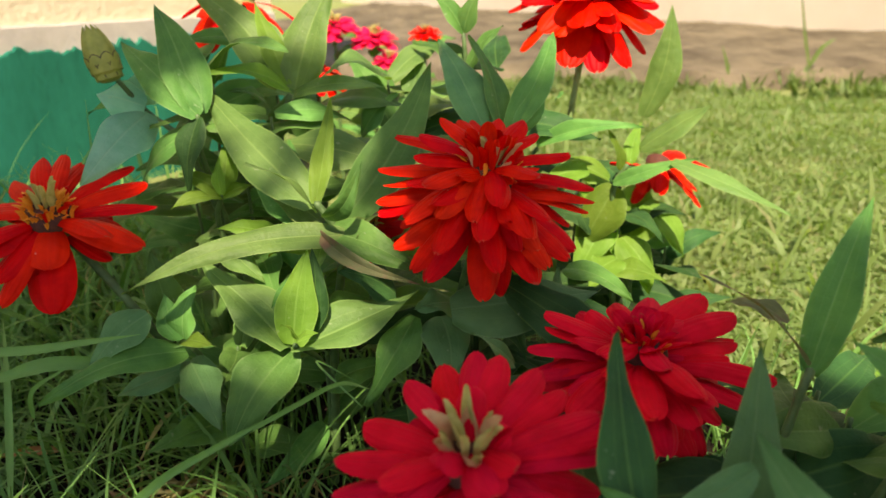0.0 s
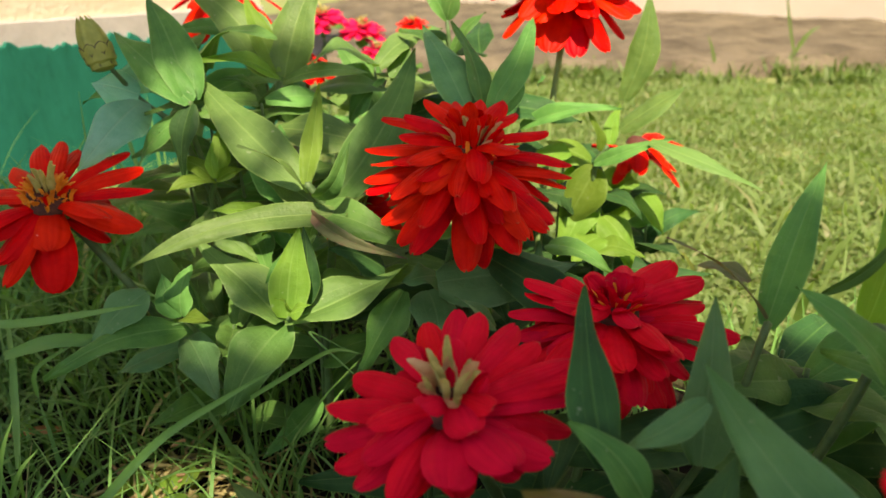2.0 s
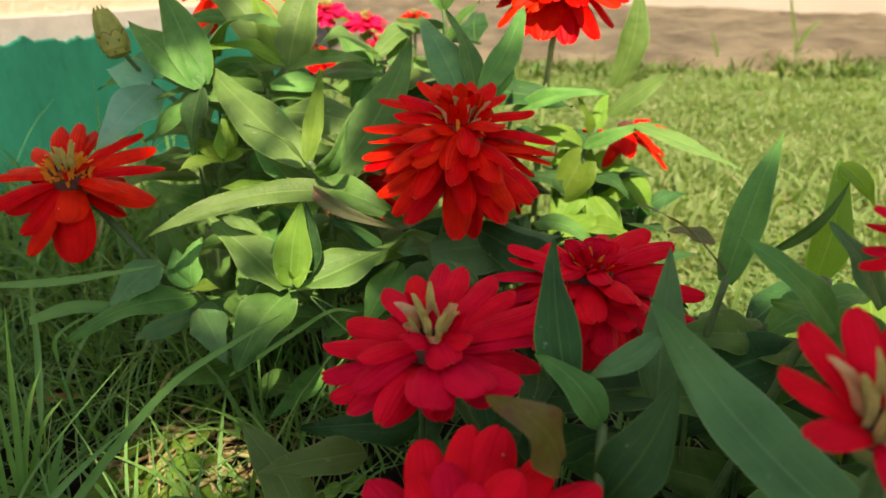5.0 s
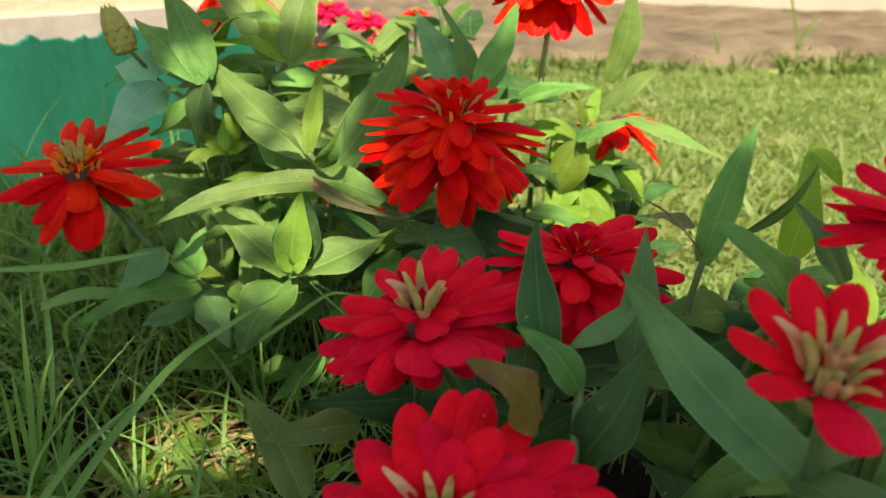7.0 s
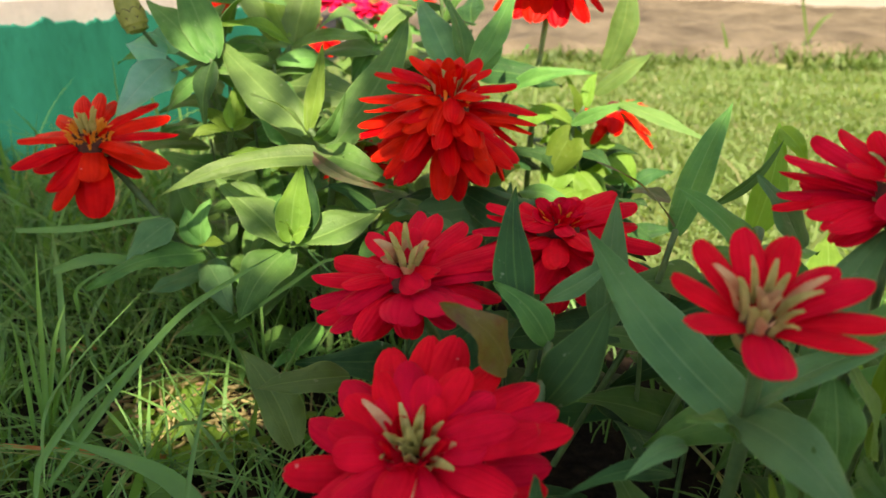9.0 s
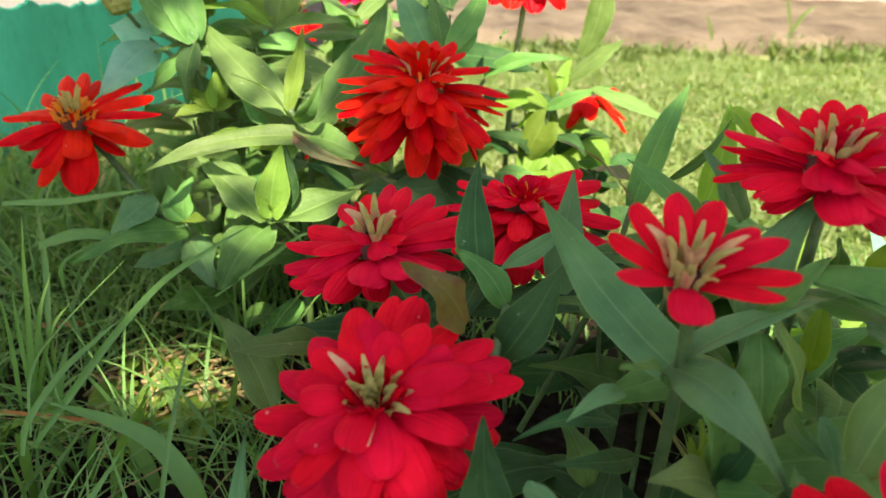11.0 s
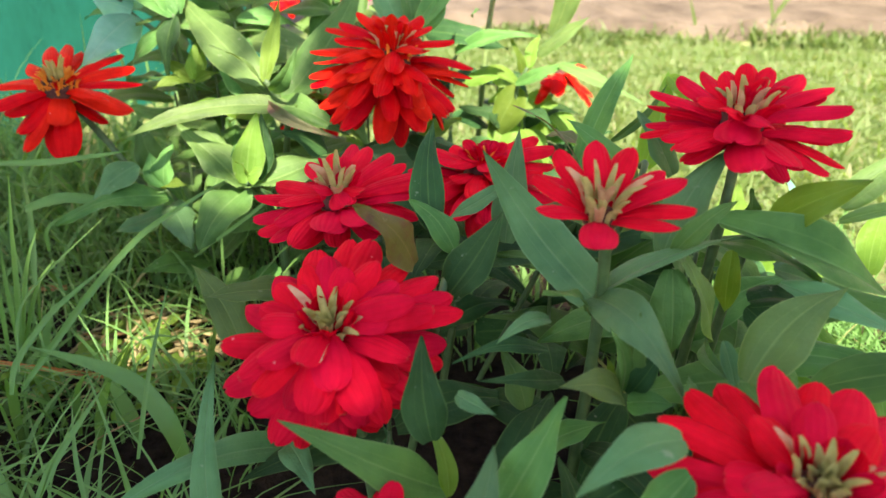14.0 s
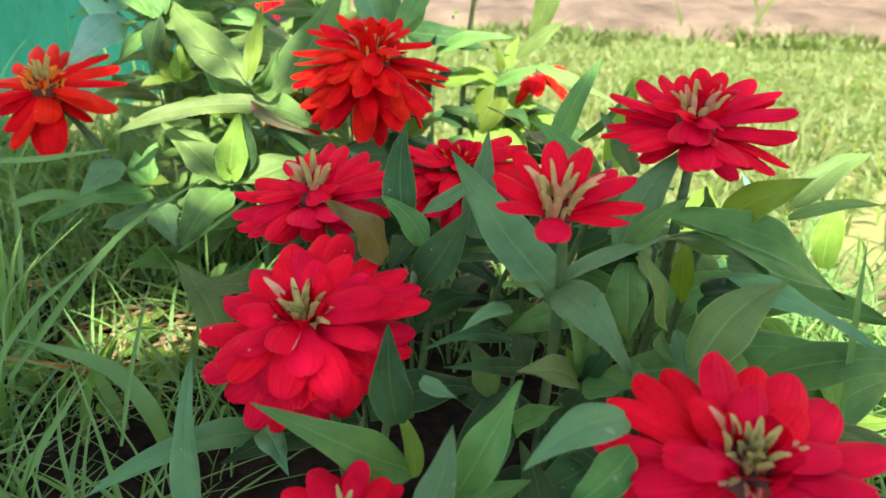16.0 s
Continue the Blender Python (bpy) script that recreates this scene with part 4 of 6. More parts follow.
leaf(p, (-0.1087, 0.2930, 0.1732), (-0.1150, 0.2850, 0.1395), 0.0162, 10, 0.1, 0.35, SHADE_GREEN)
leaf(p, (-0.1104, 0.3000, 0.1673), (-0.1425, 0.3000, 0.1405), 0.0195, 0, 0.12, 0.3, GREEN)
leaf(p, (-0.0940, 0.3000, 0.1699), (-0.1312, 0.3100, 0.1553), 0.0159, 0, 0.12, 0.3, GREEN)

p = zinnia("tall zinnia with a red head above long upright leaves")
undergrowth(p, -0.07, 0.36, 0.04, 0.16, 6, 0.055, 240, GREEN)
undergrowth(p, -0.03, 0.37, 0.06, 0.18, 6, 0.055, 241, LIT_GREEN)
undergrowth(p, -0.1, 0.4, 0.06, 0.18, 5, 0.055, 242, GREEN)
stem(p, [(-0.0700, 0.3600, -0.0100), (-0.0740, 0.3600, 0.0400), (-0.0885, 0.3520, 0.1335), (-0.0796, 0.3450, 0.1751)], 0.0022, 0.0016)
leaf(p, (-0.0827, 0.3450, 0.1802), (-0.1365, 0.3700, 0.2289), 0.0287, -8, 0.06, 0.3, LIT_GREEN)
leaf(p, (-0.0791, 0.3420, 0.1806), (-0.0984, 0.3650, 0.2193), 0.0152, 10, 0.05, 0.4, YOUNG)
leaf(p, (-0.0761, 0.3430, 0.1777), (-0.0578, 0.3700, 0.2303), 0.0281, 8, 0.05, 0.3, LIT_GREEN)
leaf(p, (-0.0787, 0.3420, 0.1778), (-0.1121, 0.3100, 0.1898), 0.0154, -10, 0.12, 0.35, YOUNG)
leaf(p, (-0.0766, 0.3420, 0.1755), (-0.0293, 0.3340, 0.1806), 0.0137, 10, 0.12, 0.35, LIT_GREEN)
leaf(p, (-0.0915, 0.3420, 0.1721), (-0.1068, 0.3300, 0.1787), 0.0108, 0, 0.15, 0.3, GREEN)
leaf(p, (-0.0809, 0.3500, 0.1732), (-0.0960, 0.3550, 0.1343), 0.0177, 0, 0.08, 0.3, GREEN)
leaf(p, (-0.0761, 0.3500, 0.1732), (-0.0694, 0.3550, 0.1376), 0.0165, 0, 0.08, 0.3, GREEN)
flower(p, (-0.1271, 0.4400, 0.2211), (0.0, 0.15, 0.98), 0.042, [(8, 1.0, -10, -72, 0.32, 0.12), (6, 0.9, 0, -50, 0.32, 0.12)], SCARLET, [(12, 0.06, 0.2, 0.36, 35, 0.09, CREAM), (5, 0, 0.06, 0.3, 10, 0.07, CREAM)], 31)
stem(p, [(-0.0850, 0.4000, -0.0100), (-0.1000, 0.4200, 0.1000), (-0.1271, 0.4380, 0.2082)], 0.0022, 0.0016)

p = zinnia("zinnia behind, a scarlet head drooping against the light")
undergrowth(p, 0.03, 0.375, 0.05, 0.18, 6, 0.05, 250)
undergrowth(p, -0.01, 0.385, 0.05, 0.17, 6, 0.05, 251, LIT_GREEN)
undergrowth(p, 0.085, 0.39, 0.04, 0.12, 5, 0.05, 252)
flower(p, (0.0839, 0.4000, 0.2225), (0.05, -0.10, 1), 0.046, [(8, 0.85, 0, -30, 0.34, 0.16), (9, 0.8, 10, -10, 0.34, 0.16), (7, 0.6, 30, 14, 0.3, 0.12)], SCARLET, [(12, 0.06, 0.2, 0.36, 35, 0.09, CREAM), (5, 0, 0.06, 0.3, 10, 0.07, CREAM)], 41, 1.1, HANGING)
part("stem", tube([(0.0700, 0.3900, -0.0100), (0.0720, 0.3920, 0.0800), (0.0760, 0.3950, 0.1500), (0.0836, 0.3985, 0.2110)], 0.0024, 0.0019), SUNSTEM, p)
leaf(p, (0.1278, 0.4200, 0.1500), (0.1380, 0.4200, 0.2170), 0.0200, 0, 0.04, 0.15, LIT_GREEN, belly=0.5)
stem(p, [(0.0300, 0.3750, -0.0100), (0.0300, 0.3750, 0.0500), (0.0163, 0.3700, 0.1550), (0.0109, 0.3680, 0.2037)], 0.0018, 0.0012)
leaf(p, (0.0109, 0.3680, 0.2037), (-0.0086, 0.3700, 0.2248), 0.0144, 0, 0.08, 0.3, GREEN)
leaf(p, (0.0109, 0.3680, 0.2043), (0.0196, 0.3700, 0.2262), 0.0132, 0, 0.08, 0.3, GREEN)
leaf(p, (0.0140, 0.3650, 0.1865), (0.0312, 0.3600, 0.2084), 0.0126, 0, 0.08, 0.3, GREEN)
leaf(p, (0.0136, 0.3700, 0.1889), (-0.0171, 0.3850, 0.1981), 0.0156, 0, 0.08, 0.3, GREEN)
leaf(p, (-0.0262, 0.3600, 0.1522), (-0.0548, 0.3850, 0.1942), 0.0183, 0, 0.08, 0.3, GREEN)
leaf(p, (-0.0139, 0.3700, 0.1645), (-0.0161, 0.4000, 0.1986), 0.0177, 0, 0.08, 0.3, GREEN)
leaf(p, (-0.0285, 0.4000, 0.1661), (-0.0486, 0.4000, 0.1865), 0.0161, 0, 0.08, 0.3, GREEN)
leaf(p, (-0.0425, 0.3400, 0.1549), (-0.0228, 0.3400, 0.1767), 0.0160, 0, 0.08, 0.3, GREEN)
stem(p, [(-0.0100, 0.3850, -0.0100), (-0.0100, 0.3850, 0.0500), (-0.0266, 0.3650, 0.1496), (-0.0257, 0.3850, 0.1716)], 0.0014, 0.0012)
leaf(p, (0.0521, 0.3600, 0.1460), (0.1046, 0.3400, 0.1593), 0.0125, 25, 0.10, 0.5, GREEN)
leaf(p, (0.0642, 0.3750, 0.1668), (0.0684, 0.3700, 0.1722), 0.0082, 0, 0.2, 0.3, GREEN)
stem(p, [(0.0500, 0.3650, -0.0100), (0.0500, 0.3650, 0.0500), (0.0504, 0.3650, 0.1301), (0.0530, 0.3650, 0.1425)], 0.0014, 0.0012)

p = zinnia("zinnia with a small orange-red head hanging by its leaves")
undergrowth(p, 0.1, 0.355, 0.02, 0.11, 6, 0.05, 260)
undergrowth(p, 0.135, 0.37, 0.02, 0.08, 4, 0.045, 261)
flower(p, (0.1294, 0.3850, 0.1282), (0.3, 0.1, 0.9), 0.034, [(5, 0.8, 0, -30, 0.26, 0.2)], SCARLET, [], 51, 1.2, DROOPING)
stem(p, [(0.1000, 0.3550, -0.0100), (0.1000, 0.3500, 0.0400), (0.1049, 0.3600, 0.0905), (0.1190, 0.3700, 0.1100), (0.1265, 0.3840, 0.1185)], 0.0018, 0.0013)
stem(p, [(0.1000, 0.3500, 0.0800), (0.0937, 0.3470, 0.1221), (0.0993, 0.3450, 0.1379)], 0.0018, 0.0013)
leaf(p, (0.1056, 0.3450, 0.1470), (0.1345, 0.3300, 0.1725), 0.0200, -5, 0.05, 0.12, LIT_GREEN, belly=0.55, wave=0.02)
leaf(p, (0.0927, 0.3450, 0.1275), (0.1318, 0.3300, 0.1450), 0.0108, 20, 0.1, 0.4, GREEN)
leaf(p, (0.1180, 0.3300, 0.1435), (0.1625, 0.2900, 0.1278), 0.0130, 0, 0.06, 0.25, LIT_GREEN)
leaf(p, (0.0965, 0.3450, 0.1354), (0.0872, 0.3450, 0.1569), 0.0085, 0, 0.06, 0.4, YOUNG)
leaf(p, (0.1008, 0.3450, 0.1385), (0.1091, 0.3600, 0.1585), 0.0098, 0, 0.06, 0.4, YOUNG)
leaf(p, (0.0958, 0.3500, 0.1244), (0.0784, 0.3500, 0.0856), 0.0287, 0, 0.08, 0.25, YOUNG)
leaf(p, (0.1145, 0.3700, 0.1186), (0.1082, 0.3650, 0.0868), 0.0234, 0, 0.08, 0.2, YOUNG)
leaf(p, (0.1157, 0.3600, 0.1114), (0.1391, 0.3500, 0.0821), 0.0215, 0, 0.1, 0.2, YOUNG)
leaf(p, (0.0990, 0.3400, 0.0981), (0.1118, 0.3200, 0.0730), 0.0217, 0, 0.1, 0.2, YOUNG)
leaf(p, (0.0938, 0.3600, 0.1082), (0.0737, 0.3400, 0.0731), 0.0268, 0, 0.08, 0.25, YOUNG)
leaf(p, (0.0995, 0.3500, 0.0921), (0.1170, 0.3300, 0.0777), 0.0237, 0, 0.08, 0.25, YOUNG)
leaf(p, (0.1189, 0.3700, 0.0864), (0.1425, 0.3600, 0.0833), 0.0209, 0, 0.08, 0.25, GREEN)
leaf(p, (0.0978, 0.3700, 0.1218), (0.0681, 0.3800, 0.1337), 0.0212, 0, 0.08, 0.25, YOUNG)
leaf(p, (0.0971, 0.3700, 0.1169), (0.0769, 0.3700, 0.1101), 0.0172, 0, 0.08, 0.25, YOUNG)
leaf(p, (0.0950, 0.3300, 0.0891), (0.0756, 0.3100, 0.0808), 0.0188, 0, 0.08, 0.25, YOUNG)
leaf(p, (0.1192, 0.3600, 0.1097), (0.1056, 0.3600, 0.0761), 0.0245, 0, 0.08, 0.25, YOUNG)
leaf(p, (0.1001, 0.3700, 0.1134), (0.0995, 0.3500, 0.0696), 0.0278, 0, 0.08, 0.25, YOUNG)
leaf(p, (0.0857, 0.3300, 0.0820), (0.1163, 0.3100, 0.0843), 0.0181, 0, 0.1, 0.25, YOUNG)
leaf(p, (0.0568, 0.2800, 0.1054), (0.0805, 0.2500, 0.1035), 0.0156, 0, 0.1, 0.25, GREEN)
leaf(p, (0.0816, 0.3600, 0.1314), (0.0567, 0.3600, 0.1215), 0.0192, 0, 0.1, 0.25, YOUNG)

p = zinnia("zinnia with two crimson heads among stiff pointed leaves")
undergrowth(p, 0.112, 0.15, 0.052, 0.115, 5, 0.042, 321, GREEN)
undergrowth(p, 0.142, 0.14, 0.052, 0.10, 4, 0.042, 322, GREEN)
undergrowth(p, 0.125, 0.185, 0.02, 0.1, 5, 0.045, 301)
undergrowth(p, 0.165, 0.165, 0.02, 0.09, 5, 0.045, 302)
undergrowth(p, 0.19, 0.2, 0.02, 0.07, 4, 0.045, 303, YOUNG)
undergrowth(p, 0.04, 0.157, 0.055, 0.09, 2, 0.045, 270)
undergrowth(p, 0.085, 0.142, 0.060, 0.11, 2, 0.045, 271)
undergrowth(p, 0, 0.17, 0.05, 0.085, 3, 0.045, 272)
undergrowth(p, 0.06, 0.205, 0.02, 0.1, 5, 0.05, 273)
flower(p, (0.0053, 0.1130, 0.1326), (-0.03, -0.20, 1), 0.0285, [(11, 0.72, 2, -14, 0.34, 0.2), (7, 0.55, 8, -6, 0.32, 0.2)], CRIMSON, [(5, 0.14, 0.2, 0.34, 24, 0.18, BLUSH), (9, 0.08, 0.2, 0.40, 16, 0.085, CREAM), (3, 0.2, 0.24, 0.34, 26, 0.1, CRIMSON)], 61, 1.0, FLAT_HEAD_LOW + FLAT_HEAD_HIGH)
flower(p, (0.0594, 0.1720, 0.1237), (0.06, -0.10, 1), 0.036, [(11, 0.86, -16, -46, 0.32, 0.26), (9, 0.72, -4, -26, 0.32, 0.26), (6, 0.52, 14, 0, 0.28, 0.2), (6, 0.36, 46, 44, 0.24, -0.2)], CRIMSON, [(12, 0.06, 0.2, 0.2, 26, 0.09, CRIMSON), (7, 0.08, 0.2, 0.15, 30, 0.045, YOLK)], 67, 1.2, BACK_HEAD_LOW + BACK_HEAD_HIGH)
stem(p, [(0.0400, 0.1550, -0.0100), (0.0300, 0.1500, 0.0500), (0.0059, 0.1149, 0.1268)], 0.0022, 0.0016)
stem(p, [(0.0400, 0.1600, -0.0100), (0.0480, 0.1650, 0.0500), (0.0602, 0.1739, 0.1137)], 0.0022, 0.0016)
leaf(p, (0.0377, 0.0950, 0.1290), (0.0377, 0.1260, 0.1570), 0.0130, 5, 0.05, 0.35, SHADE_GREEN, belly=0.3)
leaf(p, (0.0630, 0.1060, 0.1200), (0.0675, 0.1215, 0.1560), 0.0140, -8, 0.04, 0.3, BLUE, belly=0.3)
leaf(p, (0.0214, 0.1700, 0.1217), (0.0084, 0.1650, 0.1355), 0.0070, 0, 0.1, 0.3, BLUE)
stem(p, [(0.0600, 0.1500, 0.0300), (0.0850, 0.1420, 0.1000), (0.0946, 0.1450, 0.1355)], 0.0013, 0.0011)
leaf(p, (0.0941, 0.1450, 0.1343), (0.1179, 0.1720, 0.1739), 0.0129, -14, 0.05, 0.4, GREEN, belly=0.38)
leaf(p, (0.0939, 0.1450, 0.1367), (0.0696, 0.1630, 0.1544), 0.0045, 50, 0.1, 0.5, DRY)
leaf(p, (0.0980, 0.1650, 0.1384), (0.0865, 0.1800, 0.1375), 0.0073, 0, 0.1, 0.3, DRY)
leaf(p, (0.1184, 0.1400, 0.1365), (0.1271, 0.1550, 0.1701), 0.0136, 10, 0.1, 0.35, YOUNG)
leaf(p, (0.1046, 0.1400, 0.1468), (0.1224, 0.1400, 0.1684), 0.0041, 30, 0.1, 0.5, GREEN)
leaf(p, (0.0594, 0.1000, 0.1421), (0.0411, 0.1000, 0.1299), 0.0077, 0, 0.08, 0.3, BLUE)
leaf(p, (0.1269, 0.1530, 0.1687), (0.1343, 0.1450, 0.1581), 0.0071, 30, 0.2, 0.4, YOUNG)
leaf(p, (0.1050, 0.1060, 0.1400), (0.0821, 0.1159, 0.1608), 0.0125, 0, 0.08, 0.3, GREEN)
leaf(p, (0.1183, 0.1100, 0.1436), (0.1065, 0.1200, 0.1629), 0.0117, 0, 0.08, 0.3, BLUE)
stem(p, [(0.0900, 0.1300, 0.0500), (0.1120, 0.1250, 0.1348), (0.1168, 0.1400, 0.1375)], 0.0014, 0.0012)

p = zinnia("zinnia with a half-open crimson head full of cream florets")
undergrowth(p, 0.085, 0.06, 0.050, 0.07, 2, 0.042, 280, SHADE_GREEN)
flower(p, (0.0798, 0.0520, 0.1515), (-0.02, -0.28, 1), 0.0195, [], CRIMSON, [(10, 0.16, 0.26, 0.58, 24, 0.11, CREAM), (5, 0.04, 0.14, 0.34, 12, 0.12, BLUSH), (3, 0.24, 0.30, 0.60, 46, 0.17, BLUSH)], 71, 1.0, HALF_OPEN)
stem(p, [(0.0850, 0.0600, -0.0100), (0.0820, 0.0580, 0.0400), (0.0838, 0.0560, 0.1168), (0.0819, 0.0523, 0.1501)], 0.002, 0.0015)
leaf(p, (0.0822, 0.0566, 0.1262), (0.0529, 0.0911, 0.1571), 0.0165, -22, -0.15, 0.42, BLUE, belly=0.45, wave=0.06, foot=0.85)
leaf(p, (0.0815, 0.0570, 0.1263), (0.1002, 0.0280, 0.1119), 0.0136, 10, 0.3, 0.35, BLUE)
leaf(p, (0.0860, 0.0340, 0.1110), (0.0680, 0.0240, 0.1210), 0.0115, 0, 0.12, 0.3, LIT_GREEN)
leaf(p, (0.0870, 0.0370, 0.1100), (0.0815, 0.0370, 0.1290), 0.0068, 10, 0.08, 0.4, GREEN)
leaf(p, (0.0880, 0.0380, 0.1100), (0.0895, 0.0400, 0.1320), 0.0080, -10, 0.06, 0.4, GREEN)
leaf(p, (0.0890, 0.0370, 0.1090), (0.0965, 0.0380, 0.1250), 0.0070, 0, 0.10, 0.4, SHADE_GREEN)
leaf(p, (0.0880, 0.0350, 0.1080), (0.0990, 0.0300, 0.1110), 0.0080, 0, 0.14, 0.3, GREEN)
leaf(p, (0.0807, 0.0550, 0.1222), (0.0658, 0.0450, 0.1344), 0.0082, 20, 0.15, 0.3, GREEN)
leaf(p, (0.0697, 0.0520, 0.1223), (0.0548, 0.0440, 0.1195), 0.0057, 0, 0.2, 0.4, BLUE)
leaf(p, (0.0825, 0.0570, 0.1265), (0.1500, 0.0715, 0.1325), 0.0140, -52, 0.13, 0.35, BLUE, belly=0.25, foot=0.75)
leaf(p, (0.0716, 0.0600, 0.1072), (0.0438, 0.0500, 0.1093), 0.0057, 0, 0.1, 0.3, SHADE_GREEN)
leaf(p, (0.0752, 0.0520, 0.1025), (0.0504, 0.0400, 0.1109), 0.0068, 0, 0.1, 0.3, SHADE_GREEN)
leaf(p, (0.0901, 0.0500, 0.1020), (0.0885, 0.0500, 0.1158), 0.0049, 0, 0.08, 0.4, YOUNG)
leaf(p, (0.0903, 0.0500, 0.1000), (0.0857, 0.0500, 0.1119), 0.0043, 0, 0.08, 0.4, YOUNG)

p = zinnia("zinnia with a full crimson double head close to the path")
undergrowth(p, 0.025, 0.065, 0.050, 0.07, 2, 0.04, 290, SHADE_GREEN)
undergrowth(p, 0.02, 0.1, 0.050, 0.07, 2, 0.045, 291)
undergrowth(p, 0.055, 0.03, 0.050, 0.07, 2, 0.04, 292, SHADE_GREEN)
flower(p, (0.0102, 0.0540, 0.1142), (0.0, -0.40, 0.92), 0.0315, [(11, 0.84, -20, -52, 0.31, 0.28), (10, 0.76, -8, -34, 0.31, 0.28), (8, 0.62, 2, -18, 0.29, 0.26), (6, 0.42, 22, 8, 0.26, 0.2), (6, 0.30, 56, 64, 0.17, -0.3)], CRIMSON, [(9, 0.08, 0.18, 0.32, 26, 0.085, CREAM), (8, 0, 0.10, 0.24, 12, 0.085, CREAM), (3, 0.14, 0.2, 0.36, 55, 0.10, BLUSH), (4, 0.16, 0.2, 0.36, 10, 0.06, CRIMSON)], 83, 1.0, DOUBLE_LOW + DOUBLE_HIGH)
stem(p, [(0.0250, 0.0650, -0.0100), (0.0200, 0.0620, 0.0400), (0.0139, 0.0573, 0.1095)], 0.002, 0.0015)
leaf(p, (0.0383, 0.0300, 0.0997), (0.0357, 0.0380, 0.1257), 0.0128, 0, 0.06, 0.35, SHADE_GREEN)
leaf(p, (0.0413, 0.0300, 0.0835), (0.0040, 0.0170, 0.1169), 0.0137, 0, 0.1, 0.3, GREEN)
leaf(p, (0.0429, 0.0300, 0.0808), (0.0367, 0.0350, 0.1033), 0.0062, 0, 0.05, 0.4, YOUNG)
leaf(p, (0.0442, 0.0300, 0.1142), (0.0535, 0.0240, 0.1128), 0.0055, 0, 0.12, 0.3, BLUE)
leaf(p, (0.0537, 0.0100, 0.0962), (0.0682, 0.0190, 0.1223), 0.0133, -15, 0.08, 0.35, GREEN)
leaf(p, (0.0446, 0.0000, 0.0966), (0.0516, 0.0100, 0.1162), 0.0098, 0, 0.06, 0.35, BLUE)
leaf(p, (-0.0212, 0.0300, 0.0578), (-0.0230, 0.0560, 0.1073), 0.0090, 0, 0.04, 0.3, BLUE)
leaf(p, (-0.0016, 0.0600, 0.0707), (-0.0511, 0.0300, 0.0719), 0.0113, 0, 0.1, 0.3, BLUE)
leaf(p, (-0.0332, 0.1100, 0.0720), (-0.0558, 0.1300, 0.0987), 0.0160, -12, 0.06, 0.3, LIT_GREEN)
leaf(p, (-0.0150, 0.1180, 0.0945), (-0.0440, 0.1080, 0.0962), 0.0125, 0, 0.08, 0.3, LIT_GREEN)
leaf(p, (-0.0034, 0.0500, 0.0809), (0.0078, 0.0300, 0.0818), 0.0092, 0, 0.1, 0.3, BLUE)
leaf(p, (0.0327, 0.0750, 0.1267), (0.0163, 0.0690, 0.1481), 0.0132, -10, 0.1, 0.2, OLIVE, label="olive leaf turning brown")
leaf(p, (0.0450, 0.0900, 0.1249), (0.0301, 0.1000, 0.1378), 0.0110, 0, 0.1, 0.3, GREEN)
leaf(p, (0.0426, 0.0750, 0.1160), (0.0592, 0.0850, 0.1401), 0.0155, 0, 0.08, 0.3, SHADE_GREEN)
stem(p, [(0.0300, 0.0700, 0.0500), (0.0395, 0.0700, 0.1089), (0.0411, 0.0750, 0.1184), (0.0450, 0.0900, 0.1243)], 0.0014, 0.0012)
stem(p, [(0.0200, 0.0500, 0.0300), (0.0300, 0.0400, 0.0600), (0.0413, 0.0300, 0.0818)], 0.0014, 0.0012)

p = zinnia("zinnia with a flat crimson head on a bare stalk")
undergrowth(p, 0.125, 0.095, 0.052, 0.12, 3, 0.045, 300, GREEN)
undergrowth(p, 0.16, 0.11, 0.02, 0.1, 6, 0.045, 301, GREEN)
undergrowth(p, 0.15, 0.06, 0.052, 0.09, 2, 0.045, 302, GREEN)
undergrowth(p, 0.115, 0.055, 0.050, 0.07, 2, 0.045, 303, SHADE_GREEN)
flower(p, (0.1288, 0.0910, 0.1665), (-0.05, -0.25, 1), 0.0275, [(10, 0.72, 4, -10, 0.30, 0.2), (6, 0.5, 14, 4, 0.30, 0.2)], CRIMSON, [(8, 0.16, 0.24, 0.32, 24, 0.10, CREAM), (5, 0.12, 0.2, 0.30, 16, 0.09, BLUSH), (7, 0.2, 0.26, 0.36, 30, 0.18, CRIMSON), (5, 0, 0.1, 0.28, 10, 0.08, CRIMSON)], 97, 1.05, STALK_HEAD_LOW + STALK_HEAD_HIGH)
stem(p, [(0.1250, 0.0950, -0.0100), (0.1250, 0.0950, 0.0400), (0.1281, 0.0900, 0.1326), (0.1300, 0.0920, 0.1626)], 0.002, 0.0015)
leaf(p, (0.1039, 0.0606, 0.1333), (0.1045, 0.0530, 0.1110), 0.0130, 10, 0.12, 0.3, GREEN, belly=0.5)
leaf(p, (0.1188, 0.0728, 0.1424), (0.1775, 0.0690, 0.1165), 0.0215, 0, 0.10, 0.75, GREEN, belly=0.45)
leaf(p, (0.1341, 0.0600, 0.1297), (0.1625, 0.0300, 0.1237), 0.0096, 0, 0.1, 0.3, BLUE)
leaf(p, (0.1385, 0.0780, 0.1410), (0.1545, 0.0640, 0.1585), 0.0135, 30, 0.10, 0.3, YOUNG, wave=0.12)
leaf(p, (0.1648, 0.0900, 0.1407), (0.1946, 0.1000, 0.1560), 0.0109, 0, 0.08, 0.3, LIT_GREEN)
